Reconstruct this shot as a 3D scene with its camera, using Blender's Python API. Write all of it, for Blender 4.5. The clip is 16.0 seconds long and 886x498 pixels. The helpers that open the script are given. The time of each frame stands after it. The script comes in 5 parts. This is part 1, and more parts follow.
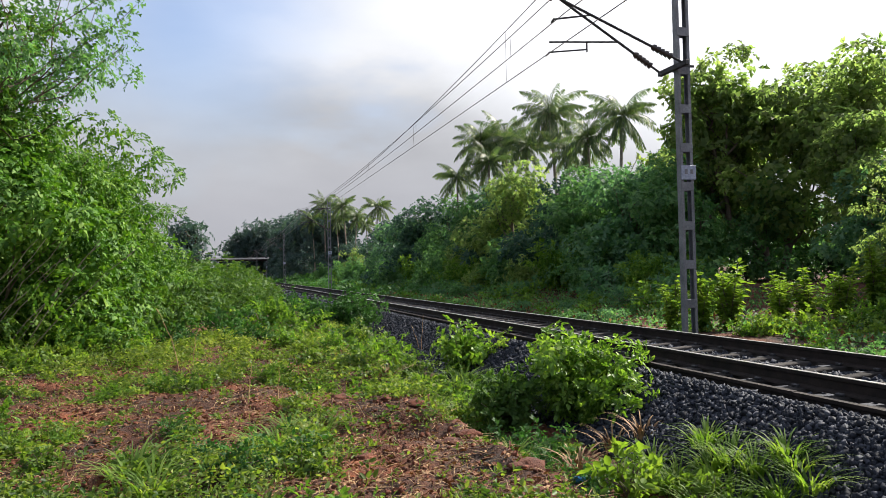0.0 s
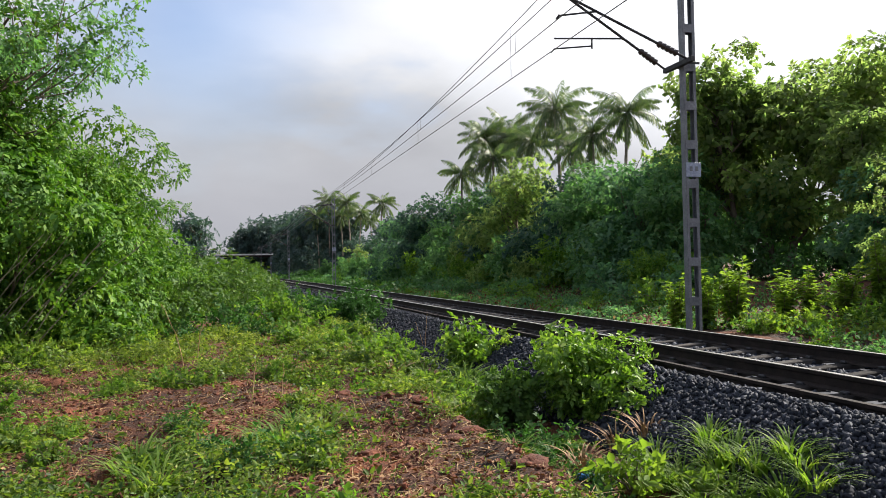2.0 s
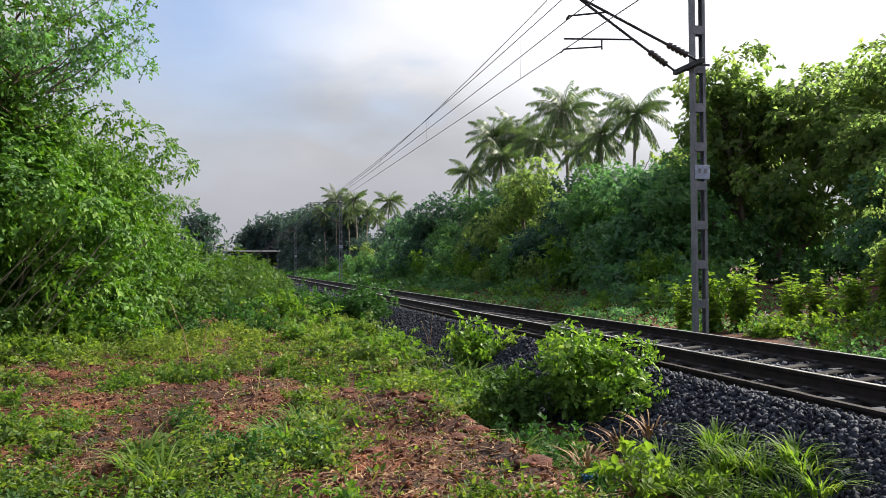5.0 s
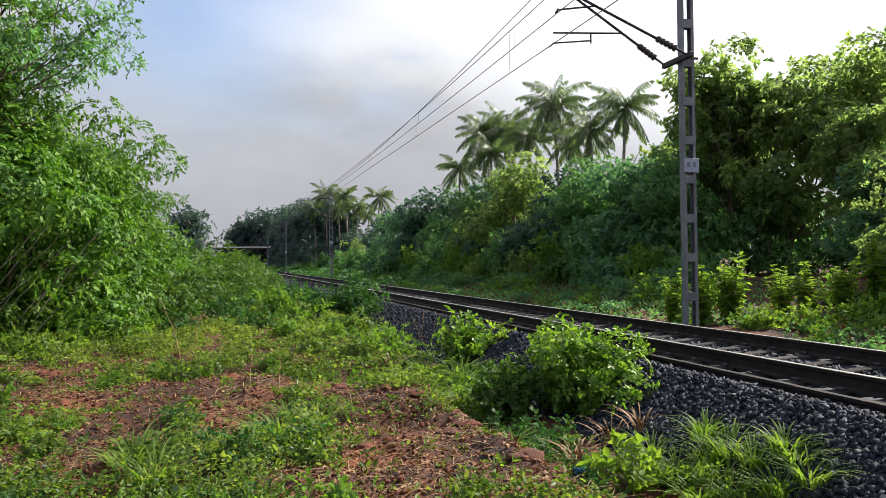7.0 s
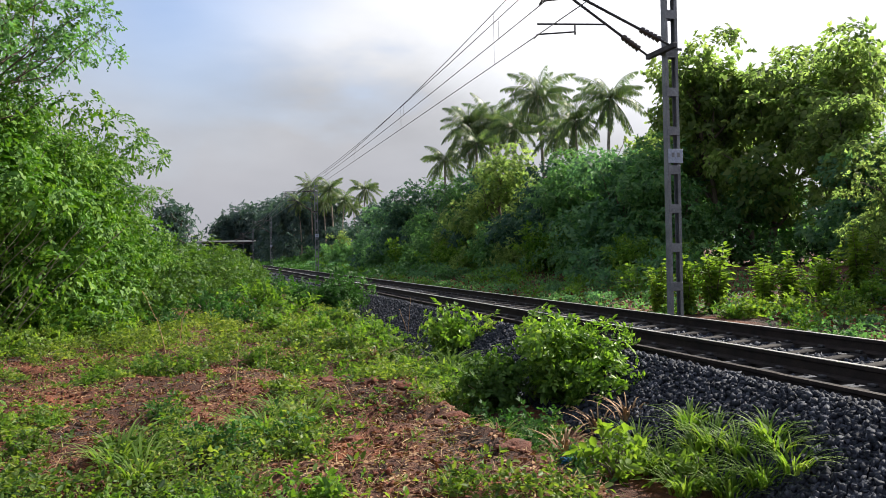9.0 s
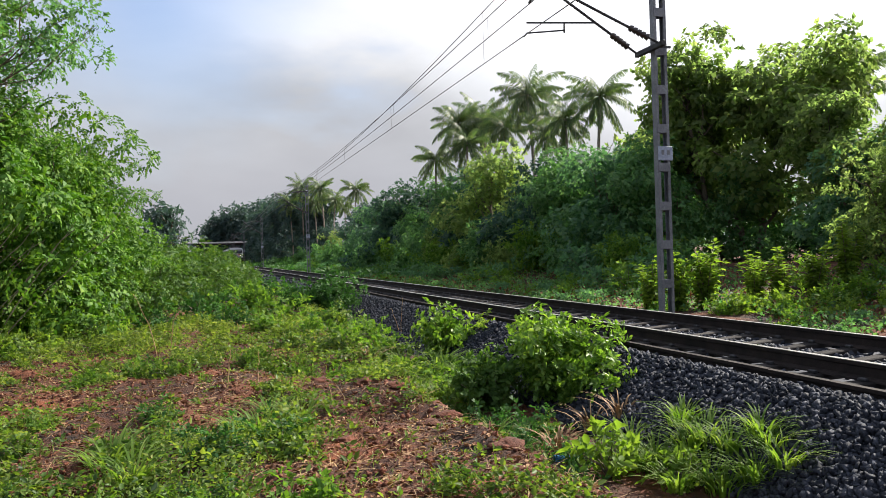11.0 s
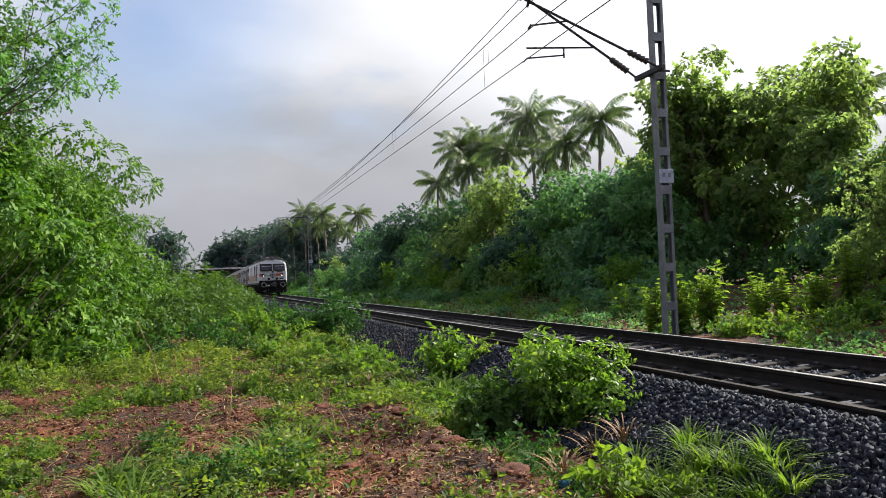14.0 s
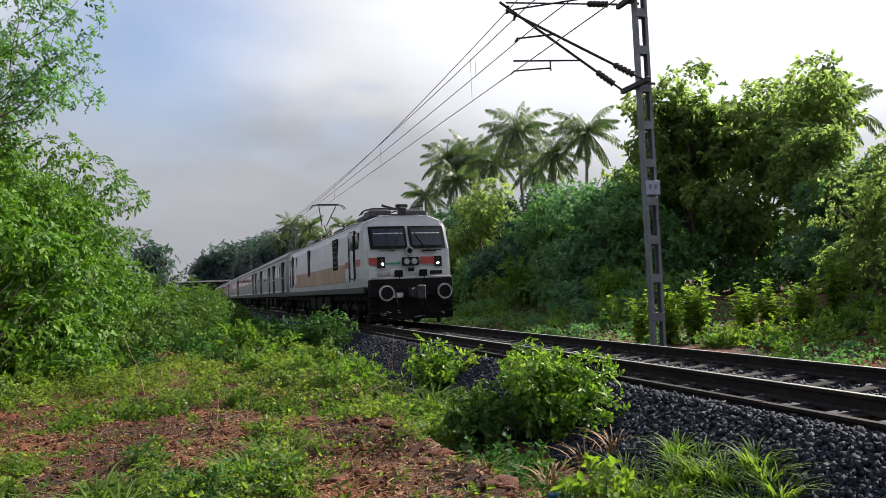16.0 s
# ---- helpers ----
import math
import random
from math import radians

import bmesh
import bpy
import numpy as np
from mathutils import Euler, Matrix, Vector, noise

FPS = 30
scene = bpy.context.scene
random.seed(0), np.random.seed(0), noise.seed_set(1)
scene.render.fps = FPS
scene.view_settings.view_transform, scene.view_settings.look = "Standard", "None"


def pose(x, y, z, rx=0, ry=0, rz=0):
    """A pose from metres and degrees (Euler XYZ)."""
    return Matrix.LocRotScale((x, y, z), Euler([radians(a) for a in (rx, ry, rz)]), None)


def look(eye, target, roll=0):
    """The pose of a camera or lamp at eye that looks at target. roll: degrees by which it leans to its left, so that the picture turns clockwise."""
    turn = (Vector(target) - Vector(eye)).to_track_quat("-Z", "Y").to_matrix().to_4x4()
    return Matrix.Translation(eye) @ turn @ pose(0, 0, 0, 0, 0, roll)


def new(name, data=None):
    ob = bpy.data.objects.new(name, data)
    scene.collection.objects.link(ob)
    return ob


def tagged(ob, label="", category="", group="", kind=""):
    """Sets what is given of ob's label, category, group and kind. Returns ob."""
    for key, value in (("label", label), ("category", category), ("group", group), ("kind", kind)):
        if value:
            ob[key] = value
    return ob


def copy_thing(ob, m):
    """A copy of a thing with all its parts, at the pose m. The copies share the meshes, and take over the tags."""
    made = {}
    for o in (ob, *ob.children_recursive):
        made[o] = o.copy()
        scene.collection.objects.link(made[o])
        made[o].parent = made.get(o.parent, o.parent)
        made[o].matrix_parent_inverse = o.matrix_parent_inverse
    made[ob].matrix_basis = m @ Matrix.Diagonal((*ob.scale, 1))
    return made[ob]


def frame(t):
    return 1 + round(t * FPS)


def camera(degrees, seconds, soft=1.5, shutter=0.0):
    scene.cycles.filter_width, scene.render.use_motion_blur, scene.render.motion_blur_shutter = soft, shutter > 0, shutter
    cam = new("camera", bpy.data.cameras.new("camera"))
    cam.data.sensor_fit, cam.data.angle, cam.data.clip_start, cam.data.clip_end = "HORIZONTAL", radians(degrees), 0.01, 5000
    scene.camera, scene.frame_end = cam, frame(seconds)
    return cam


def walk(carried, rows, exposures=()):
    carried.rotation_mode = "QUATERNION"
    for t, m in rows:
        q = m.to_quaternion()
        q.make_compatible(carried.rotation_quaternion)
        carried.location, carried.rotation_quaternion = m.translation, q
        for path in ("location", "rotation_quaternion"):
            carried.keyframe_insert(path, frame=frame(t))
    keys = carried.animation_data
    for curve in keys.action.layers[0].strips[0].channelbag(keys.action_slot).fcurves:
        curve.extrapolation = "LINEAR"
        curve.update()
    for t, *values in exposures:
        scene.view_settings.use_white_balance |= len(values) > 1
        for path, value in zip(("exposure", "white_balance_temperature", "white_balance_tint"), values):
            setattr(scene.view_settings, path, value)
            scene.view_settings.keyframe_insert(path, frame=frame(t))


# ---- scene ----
# The world: Y runs along the track, X to the right across it, z from the top of the rails.
cam = camera(62.0, 16.0, soft=0.6)
EYE = (0.0, 0.0, 1.161)
TURN = -16.423
PATH = [
    (0, 91.756, 1.221, 0.000), (0.5, 91.986, 1.074, 0.149), (1, 91.795, 1.031, 0.169), (1.5, 91.657, 1.086, 0.140),
    (2, 91.498, 1.042, 0.316), (2.5, 91.264, 0.859, 0.463), (3, 91.360, 0.590, 0.580), (3.5, 91.777, 0.675, 0.967),
    (4, 91.572, 0.437, 1.068), (6.5, 91.268, 0.360, 0.257), (7, 91.028, 0.687, 0.103), (7.5, 90.777, 1.073, -0.098),
    (8, 90.479, 1.169, -0.410), (8.5, 90.571, 1.231, -0.847), (9, 90.405, 1.170, -0.978), (11.5, 90.368, 1.795, -1.702),
    (12, 91.216, 1.892, -1.628), (12.5, 91.137, 2.064, -1.714), (13, 91.547, 2.088, -1.719), (13.5, 92.030, 2.241, -1.480),
    (14, 92.215, 2.182, -1.436), (14.5, 92.405, 2.146, -1.543), (15, 92.857, 1.987, -1.789), (15.5, 92.690, 2.140, -2.037),
    (16, 93.101, 2.399, -2.361)]
walk(cam, [(t, pose(*EYE, rx, ry, rz + TURN)) for t, rx, ry, rz in PATH], exposures=[(0, 1.08), (9, 1.08), (11.5, 1.14), (12.3, 1.07), (14, 1.00), (15.5, 0.90), (16, 0.89)])

# ---- light ----
SUN_AZ, SUN_EL = radians(73), radians(38)
SUN_DIR = Vector((math.sin(SUN_AZ) * math.cos(SUN_EL), math.cos(SUN_AZ) * math.cos(SUN_EL), math.sin(SUN_EL)))
GAP_DIR = Vector((math.sin(radians(-3)) * math.cos(radians(19)), math.cos(radians(-3)) * math.cos(radians(19)), math.sin(radians(19))))
world = bpy.data.worlds.new("sky")
scene.world = world
world.use_nodes = True


def wire(tree, a, out, b, slot):
    tree.links.new(a.outputs[out], b.inputs[slot])


def sky_nodes():
    tr = world.node_tree
    tr.nodes.clear()
    N = tr.nodes.new
    sky = N("ShaderNodeTexSky")
    sky.sky_type, sky.sun_disc = "NISHITA", False
    sky.sun_elevation, sky.sun_rotation = SUN_EL, SUN_AZ
    sky.air_density, sky.dust_density = 1.0, 1.5
    gain = N("ShaderNodeVectorMath")
    gain.operation = "SCALE"
    gain.inputs["Scale"].default_value = 0.20
    shade = N("ShaderNodeVectorMath")
    shade.operation = "MULTIPLY"
    shade.inputs[1].default_value = (1.04, 1.0, 1.04)
    wire(tr, sky, 0, shade, 0)
    wire(tr, shade, 0, gain, 0)
    co = N("ShaderNodeTexCoord")
    mp = N("ShaderNodeMapping")
    mp.inputs["Scale"].default_value = (1.0, 1.0, 2.6)
    mp.inputs["Location"].default_value = (0.35, 0.2, 0.1)
    wire(tr, co, "Generated", mp, 0)
    nz = N("ShaderNodeTexNoise")
    nz.inputs["Scale"].default_value, nz.inputs["Detail"].default_value, nz.inputs["Roughness"].default_value = 2.3, 5.0, 0.5
    wire(tr, mp, 0, nz, "Vector")
    cover = N("ShaderNodeMapRange")
    cover.inputs["From Min"].default_value, cover.inputs["From Max"].default_value = 0.22, 0.46
    wire(tr, nz, 0, cover, 0)
    n2 = N("ShaderNodeTexNoise")
    n2.inputs["Scale"].default_value, n2.inputs["Detail"].default_value = 3.0, 5.0
    mp2 = N("ShaderNodeMapping")
    mp2.inputs["Scale"].default_value = (1.0, 1.0, 2.2)
    mp2.inputs["Location"].default_value = (3.1, 1.2, 0.6)
    wire(tr, co, "Generated", mp2, 0)
    wire(tr, mp2, 0, n2, "Vector")
    # clouds glow more towards the sun
    dot = N("ShaderNodeVectorMath")
    dot.operation = "DOT_PRODUCT"
    dot.inputs[1].default_value = SUN_DIR
    wire(tr, co, "Generated", dot, 0)
    near = N("ShaderNodeMapRange")
    near.interpolation_type = "SMOOTHSTEP"
    near.inputs["From Min"].default_value, near.inputs["From Max"].default_value = 0.50, 0.97
    near.inputs["To Min"].default_value, near.inputs["To Max"].default_value = 0.0, 0.42
    wire(tr, dot, "Value", near, 0)
    lum = N("ShaderNodeMapRange")
    lum.inputs["From Min"].default_value, lum.inputs["From Max"].default_value = 0.35, 0.65
    lum.inputs["To Min"].default_value, lum.inputs["To Max"].default_value = 0.52, 0.74
    wire(tr, n2, 0, lum, 0)
    sep = N("ShaderNodeSeparateXYZ")
    wire(tr, co, "Generated", sep, 0)
    lift = N("ShaderNodeMapRange")
    lift.interpolation_type = "SMOOTHSTEP"
    lift.inputs["From Min"].default_value, lift.inputs["From Max"].default_value = 0.17, 0.34
    lift.inputs["To Max"].default_value = 0.46
    # the grey bank ends in an uneven bright upper edge, lower towards the sun
    uneven = N("ShaderNodeMath")
    uneven.operation = "MULTIPLY_ADD"
    uneven.inputs[1].default_value = 0.36
    wire(tr, nz, 0, uneven, 0)
    wire(tr, sep, "Z", uneven, 2)
    sunward = N("ShaderNodeMath")
    sunward.operation = "MULTIPLY_ADD"
    sunward.inputs[1].default_value, sunward.inputs[2].default_value = 0.22, -0.27
    wire(tr, dot, "Value", sunward, 0)
    rim = N("ShaderNodeMath")
    wire(tr, uneven, 0, rim, 0)
    wire(tr, sunward, 0, rim, 1)
    wire(tr, rim, 0, lift, 0)
    both = N("ShaderNodeMath")
    wire(tr, lum, 0, both, 0)
    wire(tr, lift, 0, both, 1)
    add = N("ShaderNodeMath")
    wire(tr, both, 0, add, 0)
    wire(tr, near, 0, add, 1)
    tint = N("ShaderNodeCombineColor")
    for i, k in enumerate((0.975, 0.99, 1.04)):
        m = N("ShaderNodeMath")
        m.operation = "MULTIPLY"
        m.inputs[1].default_value = k
        wire(tr, add, 0, m, 0)
        wire(tr, m, 0, tint, i)
    mix = N("ShaderNodeMix")
    mix.data_type = "RGBA"
    # the cloud bank thins out towards the zenith
    open_up = N("ShaderNodeMapRange")
    open_up.interpolation_type = "SMOOTHSTEP"
    open_up.inputs["From Min"].default_value, open_up.inputs["From Max"].default_value = 0.85, 0.40
    open_up.inputs["To Min"].default_value = 0.4
    wire(tr, sep, "Z", open_up, 0)
    thin = N("ShaderNodeMath")
    thin.operation = "MULTIPLY"
    wire(tr, cover, 0, thin, 0)
    wire(tr, open_up, 0, thin, 1)
    # clear blue sky opposite the sun, and one gap in the cloud
    west = N("ShaderNodeMapRange")
    west.interpolation_type = "SMOOTHSTEP"
    west.inputs["From Min"].default_value, west.inputs["From Max"].default_value = -0.35, 0.15
    west.inputs["To Min"].default_value = 0.6
    wire(tr, dot, "Value", west, 0)
    gap = N("ShaderNodeVectorMath")
    gap.operation = "DISTANCE"
    gap.inputs[1].default_value = GAP_DIR
    wire(tr, co, "Generated", gap, 0)
    ragged = N("ShaderNodeMath")
    ragged.operation = "MULTIPLY_ADD"
    ragged.inputs[1].default_value = -0.30
    wire(tr, nz, 0, ragged, 0)
    wire(tr, gap, "Value", ragged, 2)
    shut = N("ShaderNodeMapRange")
    shut.interpolation_type = "SMOOTHSTEP"
    shut.inputs["From Min"].default_value, shut.inputs["From Max"].default_value = -0.12, 0.10
    shut.inputs["To Min"].default_value = 0.15
    wire(tr, ragged, 0, shut, 0)
    last = thin
    for extra in (west, shut):
        m = N("ShaderNodeMath")
        m.operation = "MULTIPLY"
        wire(tr, last, 0, m, 0)
        wire(tr, extra, 0, m, 1)
        last = m
    wire(tr, last, 0, mix, "Factor")
    tr.links.new(gain.outputs[0], mix.inputs["A"])
    tr.links.new(tint.outputs[0], mix.inputs["B"])
    # the low haze over the horizon
    low = N("ShaderNodeMapRange")
    low.interpolation_type = "SMOOTHSTEP"
    low.inputs["From Min"].default_value, low.inputs["From Max"].default_value = 0.27, 0.0
    low.inputs["To Max"].default_value = 0.85
    wire(tr, sep, "Z", low, 0)
    hz = N("ShaderNodeMix")
    hz.data_type = "RGBA"
    wire(tr, low, 0, hz, "Factor")
    tr.links.new(mix.outputs["Result"], hz.inputs["A"])
    hc = N("ShaderNodeMix")
    hc.data_type = "RGBA"
    hc.inputs["A"].default_value, hc.inputs["B"].default_value = (0.46, 0.465, 0.52, 1), (1.2, 1.17, 1.12, 1)
    wire(tr, near, 0, hc, "Factor")
    tr.links.new(hc.outputs["Result"], hz.inputs["B"])
    bg = N("ShaderNodeBackground")
    bg.inputs["Strength"].default_value = 0.45
    tr.links.new(hz.outputs["Result"], bg.inputs["Color"])
    out = N("ShaderNodeOutputWorld")
    wire(tr, bg, 0, out, 0)


sky_nodes()
sun_data = bpy.data.lights.new("sun", "SUN")
sun_data.energy, sun_data.angle, sun_data.color = 5.0, radians(0.8), (1.0, 0.93, 0.82)
sun = new("sun", sun_data)
sun.matrix_world = look((0, 0, 60), Vector((0, 0, 60)) - SUN_DIR)

# ---- materials ----
def material(name, rough=0.6, metal=0.0):
    m = bpy.data.materials.new(name)
    m.use_nodes = True
    b = m.node_tree.nodes["Principled BSDF"]
    b.inputs["Roughness"].default_value, b.inputs["Metallic"].default_value = rough, metal
    return m, m.node_tree, b


def ramp(tr, stops):
    r = tr.nodes.new("ShaderNodeValToRGB")
    while len(r.color_ramp.elements) < len(stops):
        r.color_ramp.elements.new(0.5)
    for e, (p, c) in zip(r.color_ramp.elements, stops):
        e.position, e.color = p, (*c, 1)
    return r


def noise_tex(tr, scale, detail=4, rough=0.55, space="Object"):
    co = tr.nodes.new("ShaderNodeTexCoord")
    n = tr.nodes.new("ShaderNodeTexNoise")
    n.inputs["Scale"].default_value, n.inputs["Detail"].default_value, n.inputs["Roughness"].default_value = scale, detail, rough
    wire(tr, co, space, n, "Vector")
    return n


def blend(tr, a, b, fac, mode="MIX"):
    """a, b: sockets; fac: a socket or a number."""
    m = tr.nodes.new("ShaderNodeMix")
    m.data_type, m.blend_type = "RGBA", mode
    tr.links.new(a, m.inputs["A"])
    tr.links.new(b, m.inputs["B"])
    if isinstance(fac, (int, float)):
        m.inputs["Factor"].default_value = fac
    else:
        tr.links.new(fac, m.inputs["Factor"])
    return m.outputs["Result"]


def bump(tr, bsdf, height, strength, dist=0.01):
    b = tr.nodes.new("ShaderNodeBump")
    b.inputs["Strength"].default_value, b.inputs["Distance"].default_value = strength, dist
    tr.links.new(height, b.inputs["Height"])
    tr.links.new(b.outputs[0], bsdf.inputs["Normal"])


def worn(name, stops, scale, rough=0.6, metal=0.0, fine=40, relief=0.3, dist=0.01, pieces="", grain=(0.72, 1.18), spec=0.5):
    """A surface with stains at one scale and grain at a finer one; pieces: 'object' or 'island' varies piece by piece."""
    m, tr, b = material(name, rough, metal)
    b.inputs["Specular IOR Level"].default_value = spec
    big, small = noise_tex(tr, scale), noise_tex(tr, fine, 3)
    r1 = ramp(tr, stops)
    fac = big.outputs[0]
    if pieces:
        src = tr.nodes.new("ShaderNodeObjectInfo" if pieces == "object" else "ShaderNodeNewGeometry")
        add = tr.nodes.new("ShaderNodeMath")
        add.operation = "MULTIPLY_ADD"
        add.inputs[1].default_value = 0.5
        tr.links.new(src.outputs["Random" if pieces == "object" else "Random Per Island"], add.inputs[0])
        half = tr.nodes.new("ShaderNodeMath")
        half.operation = "MULTIPLY_ADD"
        half.inputs[1].default_value, half.inputs[2].default_value = 0.6, -0.05
        tr.links.new(big.outputs[0], half.inputs[0])
        tr.links.new(half.outputs[0], add.inputs[2])
        fac = add.outputs[0]
    tr.links.new(fac, r1.inputs[0])
    r2 = ramp(tr, [(0.3, (grain[0],) * 3), (0.7, (grain[1],) * 3)])
    wire(tr, small, 0, r2, 0)
    tr.links.new(blend(tr, r1.outputs[0], r2.outputs[0], 1.0, "MULTIPLY"), b.inputs["Base Color"])
    bump(tr, b, small.outputs[0], relief, dist)
    return m


def leaf_material(name, dark, mid, light, through_it=0.4, gloss=0.6, clump=1.2, spec=0.18, glow=(1.5, 1.75, 0.85)):
    """Leaves that let light through; each differs a little, and so does each clump."""
    m, tr, b = material(name, gloss)
    b.inputs["Specular IOR Level"].default_value = spec
    geo = tr.nodes.new("ShaderNodeNewGeometry")
    nz = noise_tex(tr, clump, 3)
    mixv = tr.nodes.new("ShaderNodeMath")
    mixv.operation = "MULTIPLY_ADD"
    mixv.inputs[1].default_value = 0.55
    wire(tr, geo, "Random Per Island", mixv, 0)
    sc = tr.nodes.new("ShaderNodeMapRange")
    sc.inputs["From Min"].default_value, sc.inputs["From Max"].default_value = 0.3, 0.7
    sc.inputs["To Max"].default_value = 0.45
    wire(tr, nz, 0, sc, 0)
    wire(tr, sc, 0, mixv, 2)
    r = ramp(tr, [(0.05, dark), (0.5, mid), (0.95, light)])
    wire(tr, mixv, 0, r, 0)
    wire(tr, r, 0, b, "Base Color")
    tl = tr.nodes.new("ShaderNodeBsdfTranslucent")
    gain = tr.nodes.new("ShaderNodeVectorMath")
    gain.operation = "MULTIPLY"
    gain.inputs[1].default_value = glow
    wire(tr, r, 0, gain, 0)
    wire(tr, gain, 0, tl, "Color")
    sh = tr.nodes.new("ShaderNodeMixShader")
    sh.inputs[0].default_value = through_it
    tr.links.new(b.outputs[0], sh.inputs[1])
    tr.links.new(tl.outputs[0], sh.inputs[2])
    tr.links.new(sh.outputs[0], tr.nodes["Material Output"].inputs[0])
    return m


WARM = (1.75, 1.8, 0.65)
LEAF_BRIGHT = leaf_material("leaf bright", (0.034, 0.090, 0.016), (0.086, 0.175, 0.028), (0.180, 0.270, 0.052), 0.44, glow=WARM)
LEAF_LUSH = leaf_material("leaf lush", (0.018, 0.060, 0.010), (0.062, 0.150, 0.021), (0.170, 0.275, 0.046), 0.26, glow=(1.6, 1.8, 0.6), clump=0.9)
LEAF_GLOSS = leaf_material("leaf glossy", (0.016, 0.042, 0.010), (0.070, 0.135, 0.024), (0.220, 0.280, 0.070), 0.46, 0.48, spec=0.25, glow=WARM)
# extra blue and lift here stand for the haze over the thicket
LEAF_MID_HAZE = leaf_material("leaf mid hazed", (0.042, 0.098, 0.046), (0.088, 0.186, 0.076), (0.165, 0.262, 0.108), 0.48)
LEAF_SCRUB = leaf_material("leaf scrub", (0.026, 0.062, 0.015), (0.058, 0.124, 0.027), (0.120, 0.190, 0.048), 0.30, glow=WARM)
LEAF_FERN = leaf_material("leaf deep green", (0.018, 0.058, 0.016), (0.038, 0.105, 0.024), (0.080, 0.160, 0.042), 0.32)
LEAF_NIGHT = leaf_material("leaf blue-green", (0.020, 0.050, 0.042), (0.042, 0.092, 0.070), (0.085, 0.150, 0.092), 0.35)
LEAF_HIGH = leaf_material("leaf sunny", (0.075, 0.118, 0.050), (0.150, 0.205, 0.078), (0.265, 0.300, 0.125), 0.70, clump=0.7, glow=(1.6, 1.8, 1.0))
# cooler and paler: the thicket's veil of haze is put into this green
LEAF_DARK_HAZE = leaf_material("leaf dark hazed", (0.042, 0.100, 0.066), (0.088, 0.182, 0.106), (0.155, 0.250, 0.132), 0.50)
# blue-grey of distance haze is put straight into the far leaf colour
LEAF_FAR_HAZE = leaf_material("leaf far hazed", (0.026, 0.052, 0.056), (0.048, 0.084, 0.084), (0.080, 0.118, 0.110), 0.30, clump=0.2)
LEAF_PALM = leaf_material("leaf palm", (0.044, 0.080, 0.036), (0.088, 0.136, 0.060), (0.18, 0.205, 0.085), 0.42, 0.42, spec=0.3)
LEAF_LIME = leaf_material("leaf lime", (0.076, 0.130, 0.024), (0.145, 0.236, 0.042), (0.260, 0.345, 0.075), 0.46, glow=WARM)
LEAF_VERGE = leaf_material("verge bush leaf", (0.030, 0.075, 0.013), (0.110, 0.212, 0.034), (0.255, 0.360, 0.080), 0.42, 0.45, spec=0.28, glow=WARM)
LEAF_GRASS = leaf_material("grass blade", (0.028, 0.052, 0.011), (0.100, 0.158, 0.030), (0.235, 0.270, 0.078), 0.45, 0.55, spec=0.2, glow=WARM)
LEAF_TUFT = leaf_material("tuft blade", (0.050, 0.105, 0.020), (0.110, 0.190, 0.036), (0.240, 0.300, 0.090), 0.48, 0.55, spec=0.15, glow=WARM)
LEAF_DRY = leaf_material("dry litter", (0.026, 0.010, 0.006), (0.125, 0.044, 0.020), (0.42, 0.27, 0.15), 0.12, 0.7, clump=3)
BARK = worn("bark", [(0.3, (0.07, 0.05, 0.035)), (0.7, (0.20, 0.16, 0.12))], 3, 0.9, fine=22, relief=0.8, dist=0.02)
PALE_BARK = worn("palm bark", [(0.3, (0.14, 0.12, 0.10)), (0.7, (0.32, 0.28, 0.23))], 3, 0.9, fine=16, relief=0.8, dist=0.02)
STONE = worn("ballast stone", [(0.15, (0.010, 0.012, 0.018)), (0.5, (0.022, 0.026, 0.037)), (0.9, (0.075, 0.082, 0.105))], 6, 0.75, fine=60, relief=0.5, spec=0.2, pieces="island")
STONE_ONE = worn("loose ballast stone", [(0.15, (0.010, 0.012, 0.018)), (0.5, (0.022, 0.026, 0.037)), (0.9, (0.075, 0.082, 0.105))], 6, 0.75, fine=60, relief=0.5, spec=0.2, pieces="object")
CONCRETE = worn("sleeper concrete", [(0.3, (0.022, 0.020, 0.020)), (0.7, (0.064, 0.058, 0.055))], 4, 0.9, fine=50, relief=0.4, pieces="object", spec=0.12)
RAIL_RUST = worn("rail rust", [(0.3, (0.012, 0.010, 0.010)), (0.7, (0.034, 0.025, 0.022))], 5, 0.8, 0.0, fine=60, spec=0.2)
RAIL_HEAD = worn("rail running band", [(0.3, (0.42, 0.40, 0.40)), (0.7, (0.68, 0.65, 0.63))], 3, 0.35, 0.8, fine=80, relief=0.1)
MAST_PAINT = worn("mast grey paint", [(0.3, (0.10, 0.108, 0.125)), (0.7, (0.20, 0.21, 0.235))], 2.5, 0.5, 0.3, fine=30, relief=0.15)
DARK_METAL = worn("dark steel", [(0.3, (0.02, 0.02, 0.024)), (0.7, (0.06, 0.06, 0.065))], 5, 0.55, 0.4, fine=40)
PORCELAIN = worn("brown porcelain", [(0.3, (0.014, 0.010, 0.010)), (0.7, (0.04, 0.028, 0.025))], 6, 0.3, fine=60, relief=0.1)
COPPER = worn("weathered copper", [(0.3, (0.06, 0.06, 0.065)), (0.7, (0.15, 0.14, 0.14))], 5, 0.5, 0.5, fine=50)

# ---- mesh tools ----
rng = np.random.default_rng(7)


